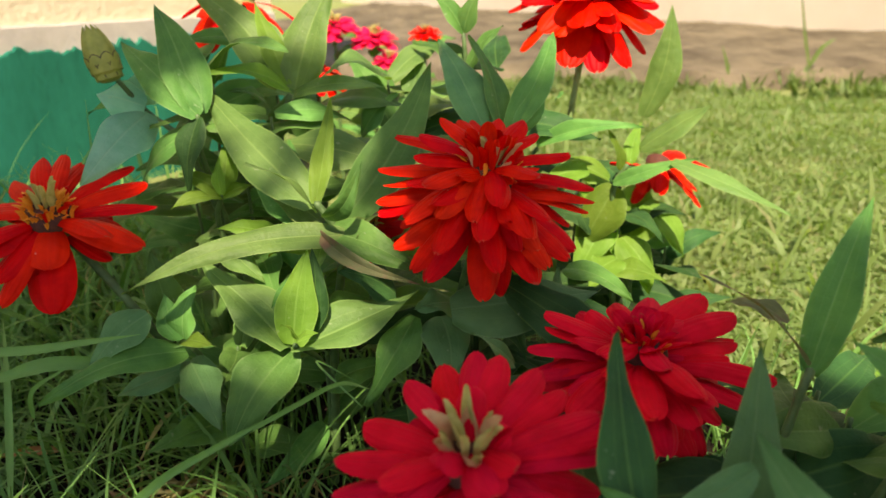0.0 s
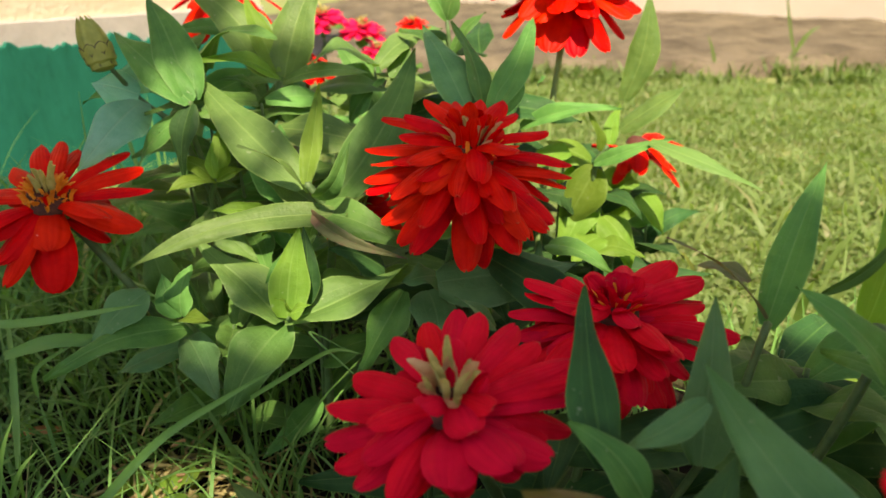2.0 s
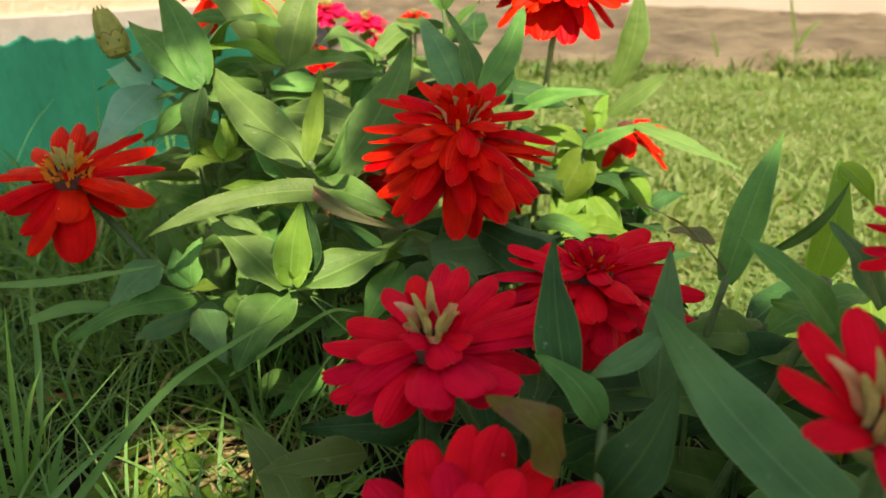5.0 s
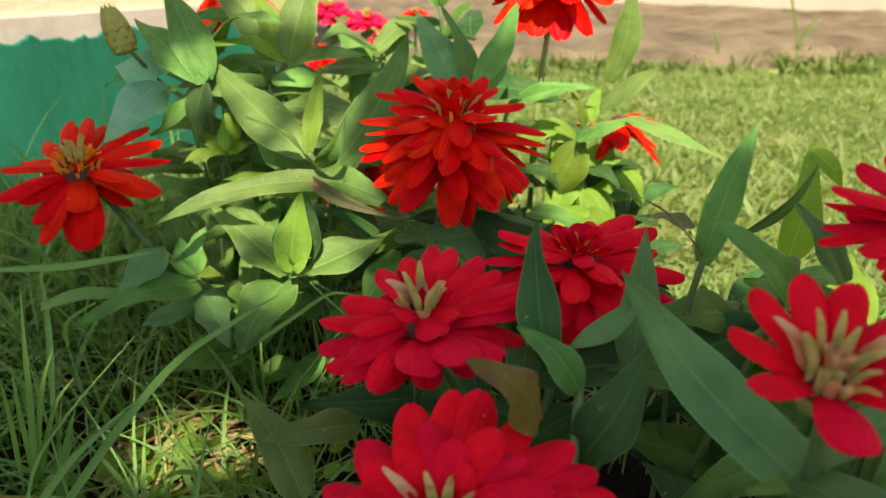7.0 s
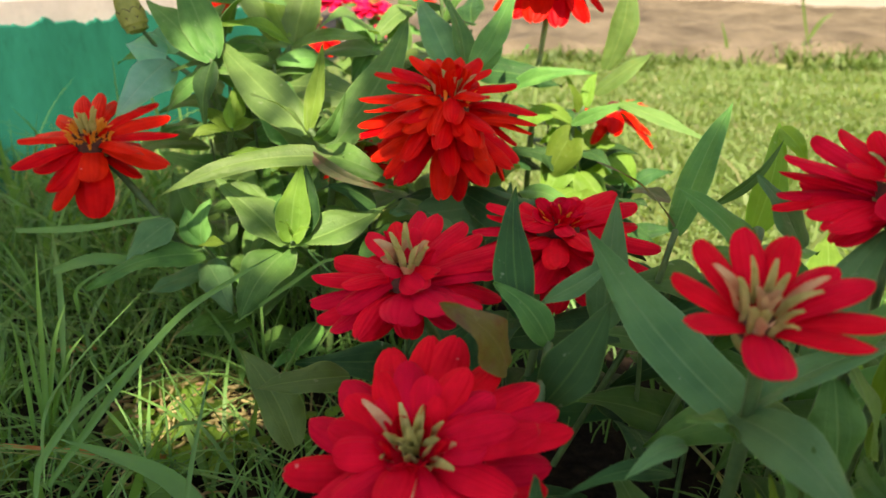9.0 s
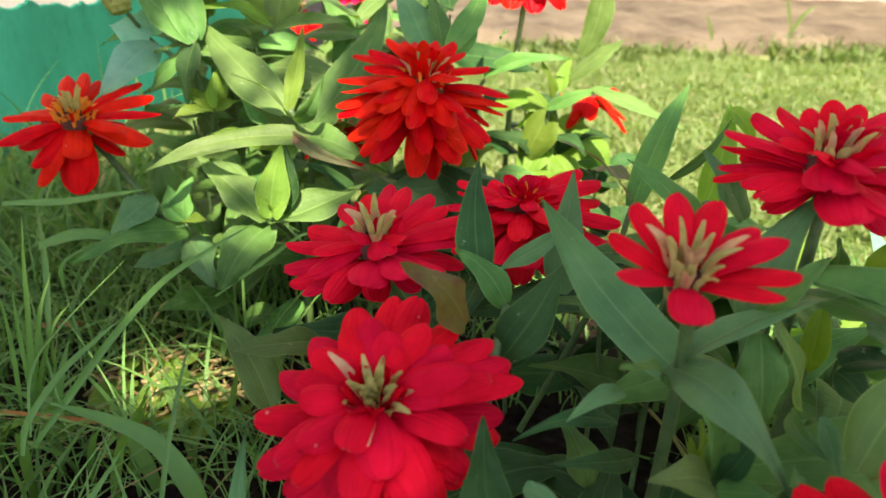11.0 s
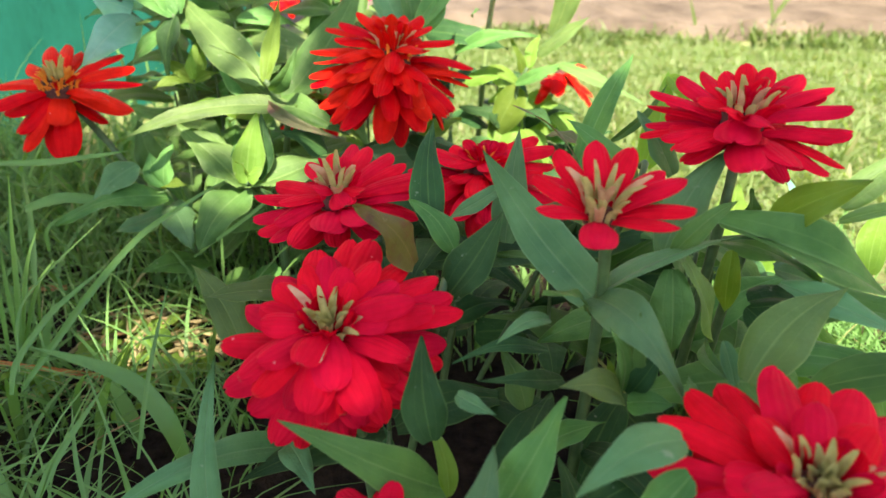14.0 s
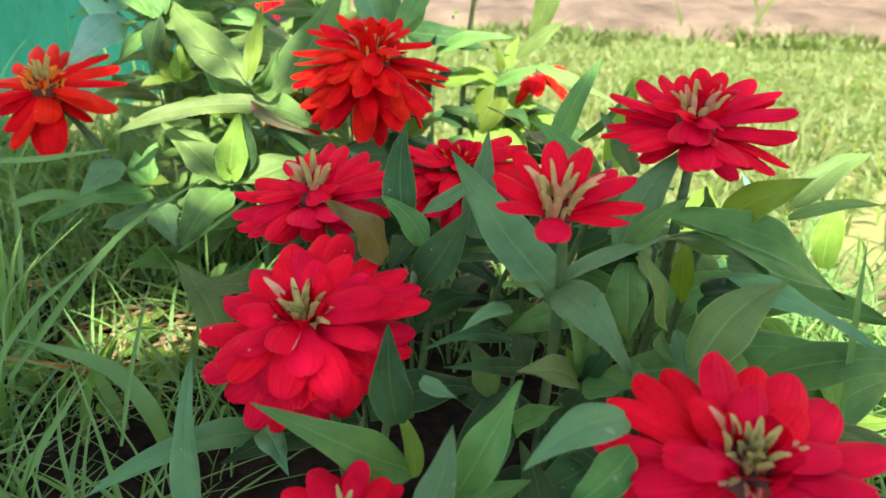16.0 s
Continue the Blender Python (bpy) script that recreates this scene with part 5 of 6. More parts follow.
leaf(p, (0.1624, 0.0850, 0.1379), (0.1940, 0.0850, 0.1427), 0.0051, 20, 0.06, 0.4, LIT_GREEN)
leaf(p, (0.2028, 0.1200, 0.1023), (0.2091, 0.1300, 0.1302), 0.0138, 0, 0.06, 0.3, YOUNG)
leaf(p, (0.1068, 0.0605, 0.1368), (0.1209, 0.0660, 0.1062), 0.0128, -12, 0.08, 0.3, LIT_GREEN, belly=0.62)
leaf(p, (0.1417, 0.0777, 0.1250), (0.1680, 0.0850, 0.1085), 0.0120, 20, 0.06, 0.4, BLUE)
leaf(p, (0.1260, 0.0740, 0.1330), (0.1310, 0.0800, 0.1085), 0.0085, 60, 0.08, 0.5, YOUNG, belly=0.5)
leaf(p, (0.1320, 0.0700, 0.1180), (0.1540, 0.0740, 0.1130), 0.0140, -20, 0.10, 0.5, SHADE_GREEN)
leaf(p, (0.1330, 0.0720, 0.1150), (0.1420, 0.0660, 0.1040), 0.0110, 10, 0.12, 0.4, SHADE_GREEN)
leaf(p, (0.1201, 0.0663, 0.1060), (0.1200, 0.0430, 0.1080), 0.0065, 60, 0.10, 0.6, BLUE)
leaf(p, (0.1038, 0.0700, 0.1325), (0.1249, 0.0850, 0.1611), 0.0140, 0, 0.08, 0.3, BLUE)
leaf(p, (0.1046, 0.0650, 0.1354), (0.1226, 0.0700, 0.1501), 0.0073, 0, 0.2, 0.35, GREEN)
leaf(p, (0.1170, 0.0500, 0.1170), (0.1191, 0.0400, 0.1037), 0.0055, 0, 0.1, 0.3, BLUE)
leaf(p, (0.1366, 0.0900, 0.1327), (0.1358, 0.0900, 0.1466), 0.0074, 0, 0.06, 0.4, GREEN)
leaf(p, (0.1684, 0.1100, 0.1082), (0.1609, 0.1200, 0.1428), 0.0097, 0, 0.06, 0.4, PALE)
leaf(p, (0.1482, 0.1000, 0.1242), (0.1633, 0.1000, 0.1109), 0.0121, 0, 0.12, 0.3, GREEN)
stem(p, [(0.1300, 0.0850, 0.0800), (0.1355, 0.0850, 0.1288), (0.1400, 0.0780, 0.1379)], 0.0018, 0.0012)

p = zinnia("low leafy zinnia without a flower at the bed's edge")
undergrowth(p, 0.175, 0.075, 0.02, 0.07, 4, 0.045, 331, GREEN)
undergrowth(p, 0.20, 0.115, 0.015, 0.06, 4, 0.045, 332, YOUNG)
undergrowth(p, 0.185, 0.145, 0.015, 0.06, 4, 0.045, 333, GREEN)
undergrowth(p, 0.17, 0.035, 0.02, 0.06, 3, 0.042, 334, GREEN)

p = zinnia("zinnia with a broad crimson double head, cream in the middle")
undergrowth(p, 0.102, 0.01, 0.050, 0.07, 2, 0.04, 310)
undergrowth(p, 0.075, 0.005, 0.050, 0.07, 2, 0.04, 311)
undergrowth(p, 0.14, 0.02, 0.052, 0.08, 2, 0.04, 312)
flower(p, (0.1137, -0.0040, 0.1158), (-0.08, -0.30, 0.95), 0.031, [(10, 0.86, -16, -42, 0.34, 0.26), (9, 0.72, -4, -20, 0.34, 0.26), (7, 0.5, 16, 4, 0.30, 0.2), (7, 0.36, 50, 56, 0.2, -0.3)], CRIMSON, [(12, 0.10, 0.22, 0.26, 22, 0.07, CREAM), (12, 0.0, 0.12, 0.16, 14, 0.07, CREAM), (4, 0.2, 0.26, 0.30, 40, 0.09, BLUSH), (6, 0.16, 0.24, 0.24, 20, 0.08, CRIMSON)], 103, 1.0, BROAD)
stem(p, [(0.1020, 0.0100, -0.0100), (0.1020, 0.0050, 0.0400), (0.1137, -0.0009, 0.1066)], 0.002, 0.0015)
leaf(p, (0.1168, 0.0340, 0.1153), (0.1461, 0.0500, 0.1338), 0.0168, -10, 0.06, 0.3, LIT_GREEN)
leaf(p, (0.0898, 0.0050, 0.1223), (0.0648, -0.0100, 0.1219), 0.0104, 0, 0.1, 0.25, BLUE)
leaf(p, (0.0903, 0.0000, 0.1176), (0.0772, 0.0000, 0.1009), 0.0100, 0, 0.1, 0.3, GREEN)
leaf(p, (0.0975, 0.0200, 0.1172), (0.1000, 0.0300, 0.1202), 0.0042, 0, 0.08, 0.3, GREEN)
flower(p, (0.0271, 0.0020, 0.0928), (0.0, -0.2, 0.97), 0.019, [(12, 1.0, 2, -26, 0.36, 0.12), (11, 0.95, 10, -10, 0.35, 0.12), (9, 0.76, 20, 4, 0.32, 0.14), (6, 0.5, 34, 22, 0.26, 0.2)], CRIMSON, [(12, 0.06, 0.2, 0.36, 35, 0.09, CREAM), (5, 0, 0.06, 0.3, 10, 0.07, CREAM)], 107)
stem(p, [(0.0340, 0.0050, -0.0100), (0.0320, 0.0040, 0.0300), (0.0271, 0.0032, 0.0870)], 0.002, 0.0016)
leaf(p, (0.0529, 0.0200, 0.0796), (0.0733, 0.0200, 0.0896), 0.0105, 0, 0.1, 0.3, GREEN)
leaf(p, (0.0713, 0.0500, 0.0807), (0.0852, 0.0400, 0.0976), 0.0101, 0, 0.1, 0.3, GREEN)
leaf(p, (0.0667, 0.0600, 0.0859), (0.0595, 0.0700, 0.1006), 0.0109, 0, 0.1, 0.3, GREEN)

p = zinnia("zinnia further back with a bright pink-red head")
flower(p, (-0.1177, 0.7500, 0.1877), (0.0, -0.1, 0.98), 0.03, [(12, 1.0, 2, -26, 0.36, 0.12), (11, 0.95, 10, -10, 0.35, 0.12), (9, 0.76, 20, 4, 0.32, 0.14), (6, 0.5, 34, 22, 0.26, 0.2)], PINK, [(12, 0.06, 0.2, 0.36, 35, 0.09, CREAM), (5, 0, 0.06, 0.3, 10, 0.07, CREAM)], 131)
stem(p, [(-0.1177, 0.7500, -0.0100), (-0.1177, 0.7500, 0.0600), (-0.1177, 0.7500, 0.1797)], 0.0022, 0.0016)
leaf(p, (-0.1177, 0.7500, 0.1677), (-0.0884, 0.7094, 0.1797), 0.018, 0, 0.1, 0.3, GREEN)
leaf(p, (-0.1177, 0.7500, 0.1497), (-0.0974, 0.7957, 0.1617), 0.018, 0, 0.1, 0.3, GREEN)
leaf(p, (-0.1177, 0.7500, 0.1317), (-0.1673, 0.7444, 0.1437), 0.018, 0, 0.1, 0.3, GREEN)
leaf(p, (-0.1177, 0.7500, 0.1137), (-0.0878, 0.7099, 0.1257), 0.018, 0, 0.1, 0.3, GREEN)
leaf(p, (-0.1177, 0.7500, 0.0957), (-0.0981, 0.7960, 0.1077), 0.018, 0, 0.1, 0.3, GREEN)
leaf(p, (-0.1177, 0.7500, 0.0777), (-0.1672, 0.7436, 0.0897), 0.018, 0, 0.1, 0.3, GREEN)

p = zinnia("zinnia further back with a bright pink-red head")
flower(p, (-0.0752, 0.7500, 0.1760), (0.0, -0.1, 0.98), 0.028, [(12, 1.0, 2, -26, 0.36, 0.12), (11, 0.95, 10, -10, 0.35, 0.12), (9, 0.76, 20, 4, 0.32, 0.14), (6, 0.5, 34, 22, 0.26, 0.2)], PINK, [(12, 0.06, 0.2, 0.36, 35, 0.09, CREAM), (5, 0, 0.06, 0.3, 10, 0.07, CREAM)], 137)
stem(p, [(-0.0752, 0.7500, -0.0100), (-0.0752, 0.7500, 0.0600), (-0.0752, 0.7500, 0.1680)], 0.0022, 0.0016)
leaf(p, (-0.0752, 0.7500, 0.1560), (-0.0585, 0.7029, 0.1680), 0.018, 0, 0.1, 0.3, GREEN)
leaf(p, (-0.0752, 0.7500, 0.1380), (-0.0430, 0.7882, 0.1500), 0.018, 0, 0.1, 0.3, GREEN)
leaf(p, (-0.0752, 0.7500, 0.1200), (-0.1245, 0.7585, 0.1320), 0.018, 0, 0.1, 0.3, GREEN)
leaf(p, (-0.0752, 0.7500, 0.1020), (-0.0577, 0.7032, 0.1140), 0.018, 0, 0.1, 0.3, GREEN)
leaf(p, (-0.0752, 0.7500, 0.0840), (-0.0436, 0.7888, 0.0960), 0.018, 0, 0.1, 0.3, GREEN)
leaf(p, (-0.0752, 0.7500, 0.0660), (-0.1246, 0.7577, 0.0780), 0.018, 0, 0.1, 0.3, GREEN)

p = zinnia("zinnia further back with an orange-red head")
flower(p, (-0.0210, 0.8000, 0.1776), (0.0, -0.1, 0.98), 0.02, [(12, 1.0, 2, -26, 0.36, 0.12), (11, 0.95, 10, -10, 0.35, 0.12), (9, 0.76, 20, 4, 0.32, 0.14), (6, 0.5, 34, 22, 0.26, 0.2)], SCARLET, [(12, 0.06, 0.2, 0.36, 35, 0.09, CREAM), (5, 0, 0.06, 0.3, 10, 0.07, CREAM)], 139)
stem(p, [(-0.0210, 0.8000, -0.0100), (-0.0210, 0.8000, 0.0600), (-0.0210, 0.8000, 0.1696)], 0.0022, 0.0016)
leaf(p, (-0.0210, 0.8000, 0.1576), (0.0149, 0.8348, 0.1696), 0.018, 0, 0.1, 0.3, GREEN)
leaf(p, (-0.0210, 0.8000, 0.1396), (-0.0692, 0.8134, 0.1516), 0.018, 0, 0.1, 0.3, GREEN)
leaf(p, (-0.0210, 0.8000, 0.1216), (-0.0083, 0.7516, 0.1336), 0.018, 0, 0.1, 0.3, GREEN)
leaf(p, (-0.0210, 0.8000, 0.1036), (0.0143, 0.8354, 0.1156), 0.018, 0, 0.1, 0.3, GREEN)
leaf(p, (-0.0210, 0.8000, 0.0856), (-0.0694, 0.8126, 0.0976), 0.018, 0, 0.1, 0.3, GREEN)
leaf(p, (-0.0210, 0.8000, 0.0676), (-0.0074, 0.7519, 0.0796), 0.018, 0, 0.1, 0.3, GREEN)

p = zinnia("zinnia further back with a bright pink-red head")
flower(p, (-0.0563, 0.7200, 0.1558), (0.0, -0.1, 0.98), 0.02, [(12, 1.0, 2, -26, 0.36, 0.12), (11, 0.95, 10, -10, 0.35, 0.12), (9, 0.76, 20, 4, 0.32, 0.14), (6, 0.5, 34, 22, 0.26, 0.2)], PINK, [(12, 0.06, 0.2, 0.36, 35, 0.09, CREAM), (5, 0, 0.06, 0.3, 10, 0.07, CREAM)], 141)
stem(p, [(-0.0563, 0.7200, -0.0100), (-0.0563, 0.7200, 0.0600), (-0.0563, 0.7200, 0.1478)], 0.0022, 0.0016)
leaf(p, (-0.0563, 0.7200, 0.1358), (-0.1029, 0.7382, 0.1478), 0.018, 0, 0.1, 0.3, GREEN)
leaf(p, (-0.0563, 0.7200, 0.1178), (-0.0485, 0.6706, 0.1298), 0.018, 0, 0.1, 0.3, GREEN)
leaf(p, (-0.0563, 0.7200, 0.0998), (-0.0176, 0.7517, 0.1118), 0.018, 0, 0.1, 0.3, GREEN)
leaf(p, (-0.0563, 0.7200, 0.0818), (-0.1032, 0.7374, 0.0938), 0.018, 0, 0.1, 0.3, GREEN)
leaf(p, (-0.0563, 0.7200, 0.0638), (-0.0476, 0.6708, 0.0758), 0.018, 0, 0.1, 0.3, GREEN)
leaf(p, (-0.0563, 0.7200, 0.0458), (-0.0182, 0.7523, 0.0578), 0.018, 0, 0.1, 0.3, GREEN)

p = zinnia("zinnia with a small dark red head hidden in the leaves")
flower(p, (-0.0341, 0.2880, 0.1220), (0.0, -0.3, 0.9), 0.02, [(12, 1.0, 2, -26, 0.36, 0.12), (11, 0.95, 10, -10, 0.35, 0.12), (9, 0.76, 20, 4, 0.32, 0.14), (6, 0.5, 34, 22, 0.26, 0.2)], SCARLET, [(12, 0.06, 0.2, 0.36, 35, 0.09, CREAM), (5, 0, 0.06, 0.3, 10, 0.07, CREAM)], 151)
stem(p, [(-0.0341, 0.2880, -0.0100), (-0.0341, 0.2880, 0.0500), (-0.0341, 0.2880, 0.1160)], 0.0022, 0.0016)
flower(p, (-0.0806, 0.4300, 0.1786), (0.0, -0.3, 0.9), 0.022, [(8, 1.0, -10, -72, 0.32, 0.12), (6, 0.9, 0, -50, 0.32, 0.12)], SCARLET, [(12, 0.06, 0.2, 0.36, 35, 0.09, CREAM), (5, 0, 0.06, 0.3, 10, 0.07, CREAM)], 153)
stem(p, [(-0.0806, 0.4300, -0.0100), (-0.0806, 0.4300, 0.0500), (-0.0806, 0.4300, 0.1726)], 0.0022, 0.0016)

# ---- long grass ----
long_blade([(-0.1830, 0.1940, -0.0030), (-0.1567, 0.1650, 0.0374), (-0.1466, 0.1600, 0.0724), (-0.1384, 0.1550, 0.1009), (-0.1265, 0.1450, 0.1303)], 0.0032, MEADOW, "tall green grass blade of a tuft")
long_blade([(-0.1820, 0.1940, -0.0030), (-0.1550, 0.1650, 0.0405), (-0.1403, 0.1600, 0.0804), (-0.1279, 0.1550, 0.1021)], 0.0028, MEADOW, "tall green grass blade of a tuft")
long_blade([(-0.1830, 0.1920, -0.0030), (-0.1575, 0.1650, 0.0404), (-0.1513, 0.1600, 0.0723), (-0.1450, 0.1550, 0.0972)], 0.0026, MEADOW, "tall green grass blade of a tuft")
long_blade([(-0.1850, 0.1900, -0.0030), (-0.1627, 0.1650, 0.0374), (-0.1557, 0.1600, 0.0696), (-0.1510, 0.1550, 0.0960)], 0.0026, MEADOW, "tall green grass blade of a tuft")
long_blade([(-0.1800, 0.1940, -0.0030), (-0.1568, 0.1700, 0.0366), (-0.1409, 0.1650, 0.0692), (-0.1270, 0.1600, 0.0856)], 0.0026, MEADOW, "tall green grass blade of a tuft")
long_blade([(-0.1178, 0.1000, 0.0587), (-0.1159, 0.1050, 0.0696), (-0.1042, 0.1120, 0.0854), (-0.0937, 0.1180, 0.0944), (-0.0845, 0.1233, 0.1013)], 0.0026, MEADOW, "long arching grey-green grass blade")
long_blade([(-0.1246, 0.1150, 0.0498), (-0.1100, 0.1200, 0.0683), (-0.0919, 0.1250, 0.0908), (-0.0728, 0.1300, 0.1106), (-0.0534, 0.1300, 0.1240), (-0.0371, 0.1297, 0.1341)], 0.003, MEADOW, "long arching green grass blade")
long_blade([(-0.1080, 0.1830, 0.0040), (-0.1330, 0.1630, 0.0230), (-0.1600, 0.1420, 0.0460)], 0.0026, NEEDLE, "dry reddish-brown needle on the grass")
long_blade([(-0.1120, 0.1840, 0.0030), (-0.1350, 0.1645, 0.0215), (-0.1620, 0.1430, 0.0440)], 0.002, NEEDLE, "dry reddish-brown needle on the grass")
long_blade([(-0.1918, 0.2669, 0.0125), (-0.2060, 0.2640, 0.0135), (-0.2200, 0.2600, 0.0130)], 0.0045, NEEDLE, "short orange-brown dry stalk in the grass")
long_blade([(-0.1499, 0.1700, 0.1253), (-0.1255, 0.1700, 0.1262), (-0.1080, 0.1700, 0.1288), (-0.0893, 0.1700, 0.1319)], 0.0029, MEADOW, "long grass blade lying level")
long_blade([(-0.0581, 0.1000, 0.0256), (-0.0616, 0.1000, 0.0458), (-0.0759, 0.1100, 0.0560), (-0.0937, 0.1150, 0.0620), (-0.1199, 0.1200, 0.0666)], 0.0077, MEADOW, "long arching green grass blade")
long_blade([(-0.0896, 0.0600, 0.0474), (-0.0848, 0.0700, 0.0581), (-0.0758, 0.0900, 0.0719)], 0.0031, MEADOW, "long arching green grass blade")
long_blade([(-0.0740, 0.0600, 0.0418), (-0.0800, 0.0700, 0.0556), (-0.0896, 0.0900, 0.0643)], 0.0018, MEADOW, "long arching green grass blade")
long_blade([(-0.0652, 0.0800, 0.0466), (-0.0650, 0.1000, 0.0699), (-0.0650, 0.1300, 0.0930)], 0.0019, MEADOW, "long arching green grass blade")
long_blade([(-0.0972, 0.0800, 0.0837), (-0.0987, 0.0900, 0.1001), (-0.0986, 0.1100, 0.1052), (-0.0886, 0.1400, 0.1157)], 0.0010, MEADOW, "long arching green grass blade")
long_blade([(-0.0281, 0.1900, 0.0924), (-0.0447, 0.2000, 0.1043), (-0.0291, 0.2000, 0.0949)], 0.0008, MEADOW, "long arching green grass blade")
long_blade([(-0.0821, 0.2000, 0.0677), (-0.0515, 0.1900, 0.0924), (-0.0335, 0.1800, 0.1081), (-0.0214, 0.1700, 0.1127)], 0.0019, MEADOW, "long arching green grass blade")
long_blade([(-0.1672, 0.2000, 0.0436), (-0.1725, 0.2200, 0.0764), (-0.1961, 0.2600, 0.0907)], 0.0032, MEADOW, "long arching green grass blade")
long_blade([(-0.1738, 0.2200, 0.0843), (-0.1525, 0.2200, 0.0907), (-0.1339, 0.2300, 0.0859), (-0.1074, 0.2400, 0.0879)], 0.0059, MEADOW, "long arching green grass blade")
long_blade([(-0.1799, 0.2400, 0.0510), (-0.1765, 0.2400, 0.0656), (-0.1541, 0.2400, 0.0797)], 0.0024, MEADOW, "long arching green grass blade")
long_blade([(0.9493, 1.7500, 0.0257), (0.9190, 1.7500, 0.1163), (0.8861, 1.7500, 0.2361)], 0.0100, TUFT, "thin green weed stalk in the bare soil")
long_blade([(0.9449, 1.7500, 0.0328), (0.9709, 1.7500, 0.0819), (1.0019, 1.7500, 0.1053)], 0.0116, TUFT, "thin green weed stalk in the bare soil")
long_blade([(0.7235, 1.7000, 0.0106), (0.7097, 1.7000, 0.0520), (0.6933, 1.7000, 0.0927)], 0.0099, TUFT, "thin green weed stalk in the bare soil")
long_blade([(0.1765, 0.0500, 0.0719), (0.1726, 0.0520, 0.1032), (0.1716, 0.0560, 0.1262), (0.1721, 0.0600, 0.1416)], 0.0027, MEADOW, "long arching green grass blade")


fallen = petal_rows(0.008, 0.004, 4, 10, random.Random(77), 0.0, 0.2)
tagged(part("fallen_petal", lattice(turned(fallen, pose(-0.130, 0.250, 0.013, 0, 0, 40))), BLUSH), "small faded red petal fallen on the cut stubs", "petal")


# ---- grass, litter and the far flowers ----
def spread(rng, n, x0, x1, y0, y1, s0, s1, keep=None):
    x, y, s = rng.uniform(x0, x1, n), rng.uniform(y0, y1, n), rng.uniform(s0, s1, n)
    rows = np.stack([x, y, np.full(n, -0.004), s], 1)
    return rows if keep is None else rows[keep(x, y)]


def bare(x, y, grow=1.0):
    """Inside the small bare patch of cut stubs, or the patch of open soil nearer the path."""
    stubs = ((x + 0.118) / (0.040 * grow)) ** 2 + ((y - 0.213) / (0.036 * grow)) ** 2 < 1
    return stubs | (((x + 0.088) / 0.038) ** 2 + ((y - 0.114) / 0.025) ** 2 < 1)


rng = np.random.default_rng(5)
near = np.concatenate([
    spread(rng, 2000, -0.42, -0.05, 0.02, 0.50, 0.4, 1.0, lambda x, y: (x < -0.04 - 0.25 * (y > 0.16) * (y - 0.16)) & ~bare(x, y, 0.95)),
    spread(rng, 500, -0.05, 0.12, 0.20, 0.45, 0.3, 0.7),
    spread(rng, 700, 0.13, 0.40, 0.0, 0.36, 0.4, 0.9),
    spread(rng, 1500, 0.155, 0.30, -0.02, 0.26, 0.25, 0.7),
    spread(rng, 260, -0.46, -0.16, 0.36, 0.62, 0.9, 1.9),
    spread(rng, 50, -0.36, -0.20, 0.34, 0.50, 1.8, 2.6),
    spread(rng, 900, -0.42, -0.11, 0.29, 0.66, 0.5, 1.3)])
fine = np.concatenate([spread(rng, 1500, -0.40, -0.04, 0.02, 0.45, 0.5, 1.2, lambda x, y: ~bare(x, y, 0.9)), spread(rng, 500, 0.14, 0.32, -0.02, 0.30, 0.4, 1.0)])
tagged(blades("fine_grass", fine, MEADOW, 0.085, 0.0010, 14, 1.2, 6), "thin wiry blades through the meadow grass", "grass", kind="stuff")
tagged(blades("meadow_grass", near, MEADOW, 0.072, 0.0021, 1, 0.95, 6), "dense green meadow grass beside the zinnias", "grass", kind="stuff")
broad = np.concatenate([spread(rng, 110, -0.34, -0.09, 0.03, 0.36, 0.6, 1.1, lambda x, y: ~bare(x, y)), spread(rng, 40, 0.17, 0.32, 0.0, 0.3, 0.5, 0.9)])
tagged(blades("broad_grass", broad, MEADOW, 0.085, 0.0046, 12, 1.1, 7), "broad arching blades among the meadow grass", "grass", kind="stuff")
lawn = np.concatenate([
    spread(rng, 76000, 0.06, 1.15, 0.34, 1.05, 0.6, 1.3, lambda x, y: (x > 0.16 - 0.25 * (y - 0.34)) & (x < y)),
    spread(rng, 125000, -0.3, 1.7, 0.95, 2.0, 0.8, 1.7, lambda x, y: y < 1.70 - 0.1 * x + 0.10 * np.sin(x * 5) + 0.07 * np.sin(x * 13 + 1)),
    spread(rng, 12000, -0.35, 0.2, 0.5, 1.0, 0.6, 1.2)])
tagged(blades("lawn_grass", lawn, LAWN, 0.010, 0.0034, 2, 1.7, 2), "short coarse sunlit lawn, yellow-green", "grass", kind="stuff")
clumps = np.concatenate([spread(rng, 60, cx - 0.07, cx + 0.07, cy - 0.03, cy + 0.03, 0.7, 1.5)
                         for cx, cy in zip(rng.uniform(0.2, 1.6, 46), rng.uniform(1.45, 1.78, 46))])
tagged(blades("weed_tufts", clumps, TUFT, 0.034, 0.0045, 4, 1.2, 3), "low green weeds where the lawn meets the soil", "weeds", kind="stuff")
tall = np.concatenate([spread(rng, 420, 0.2, 0.9, 0.36, 0.75, 0.6, 1.2)] + [
    spread(rng, 26, cx - 0.03, cx + 0.03, cy - 0.03, cy + 0.03, 0.35, 0.7) for cx, cy in zip(rng.uniform(0.1, 1.4, 150), rng.uniform(0.5, 1.65, 150))])
tagged(blades("lawn_tall_grass", tall, LAWN, 0.05, 0.0042, 6, 1.0, 4), "longer sunlit blades at the near edge of the lawn", "grass", kind="stuff")


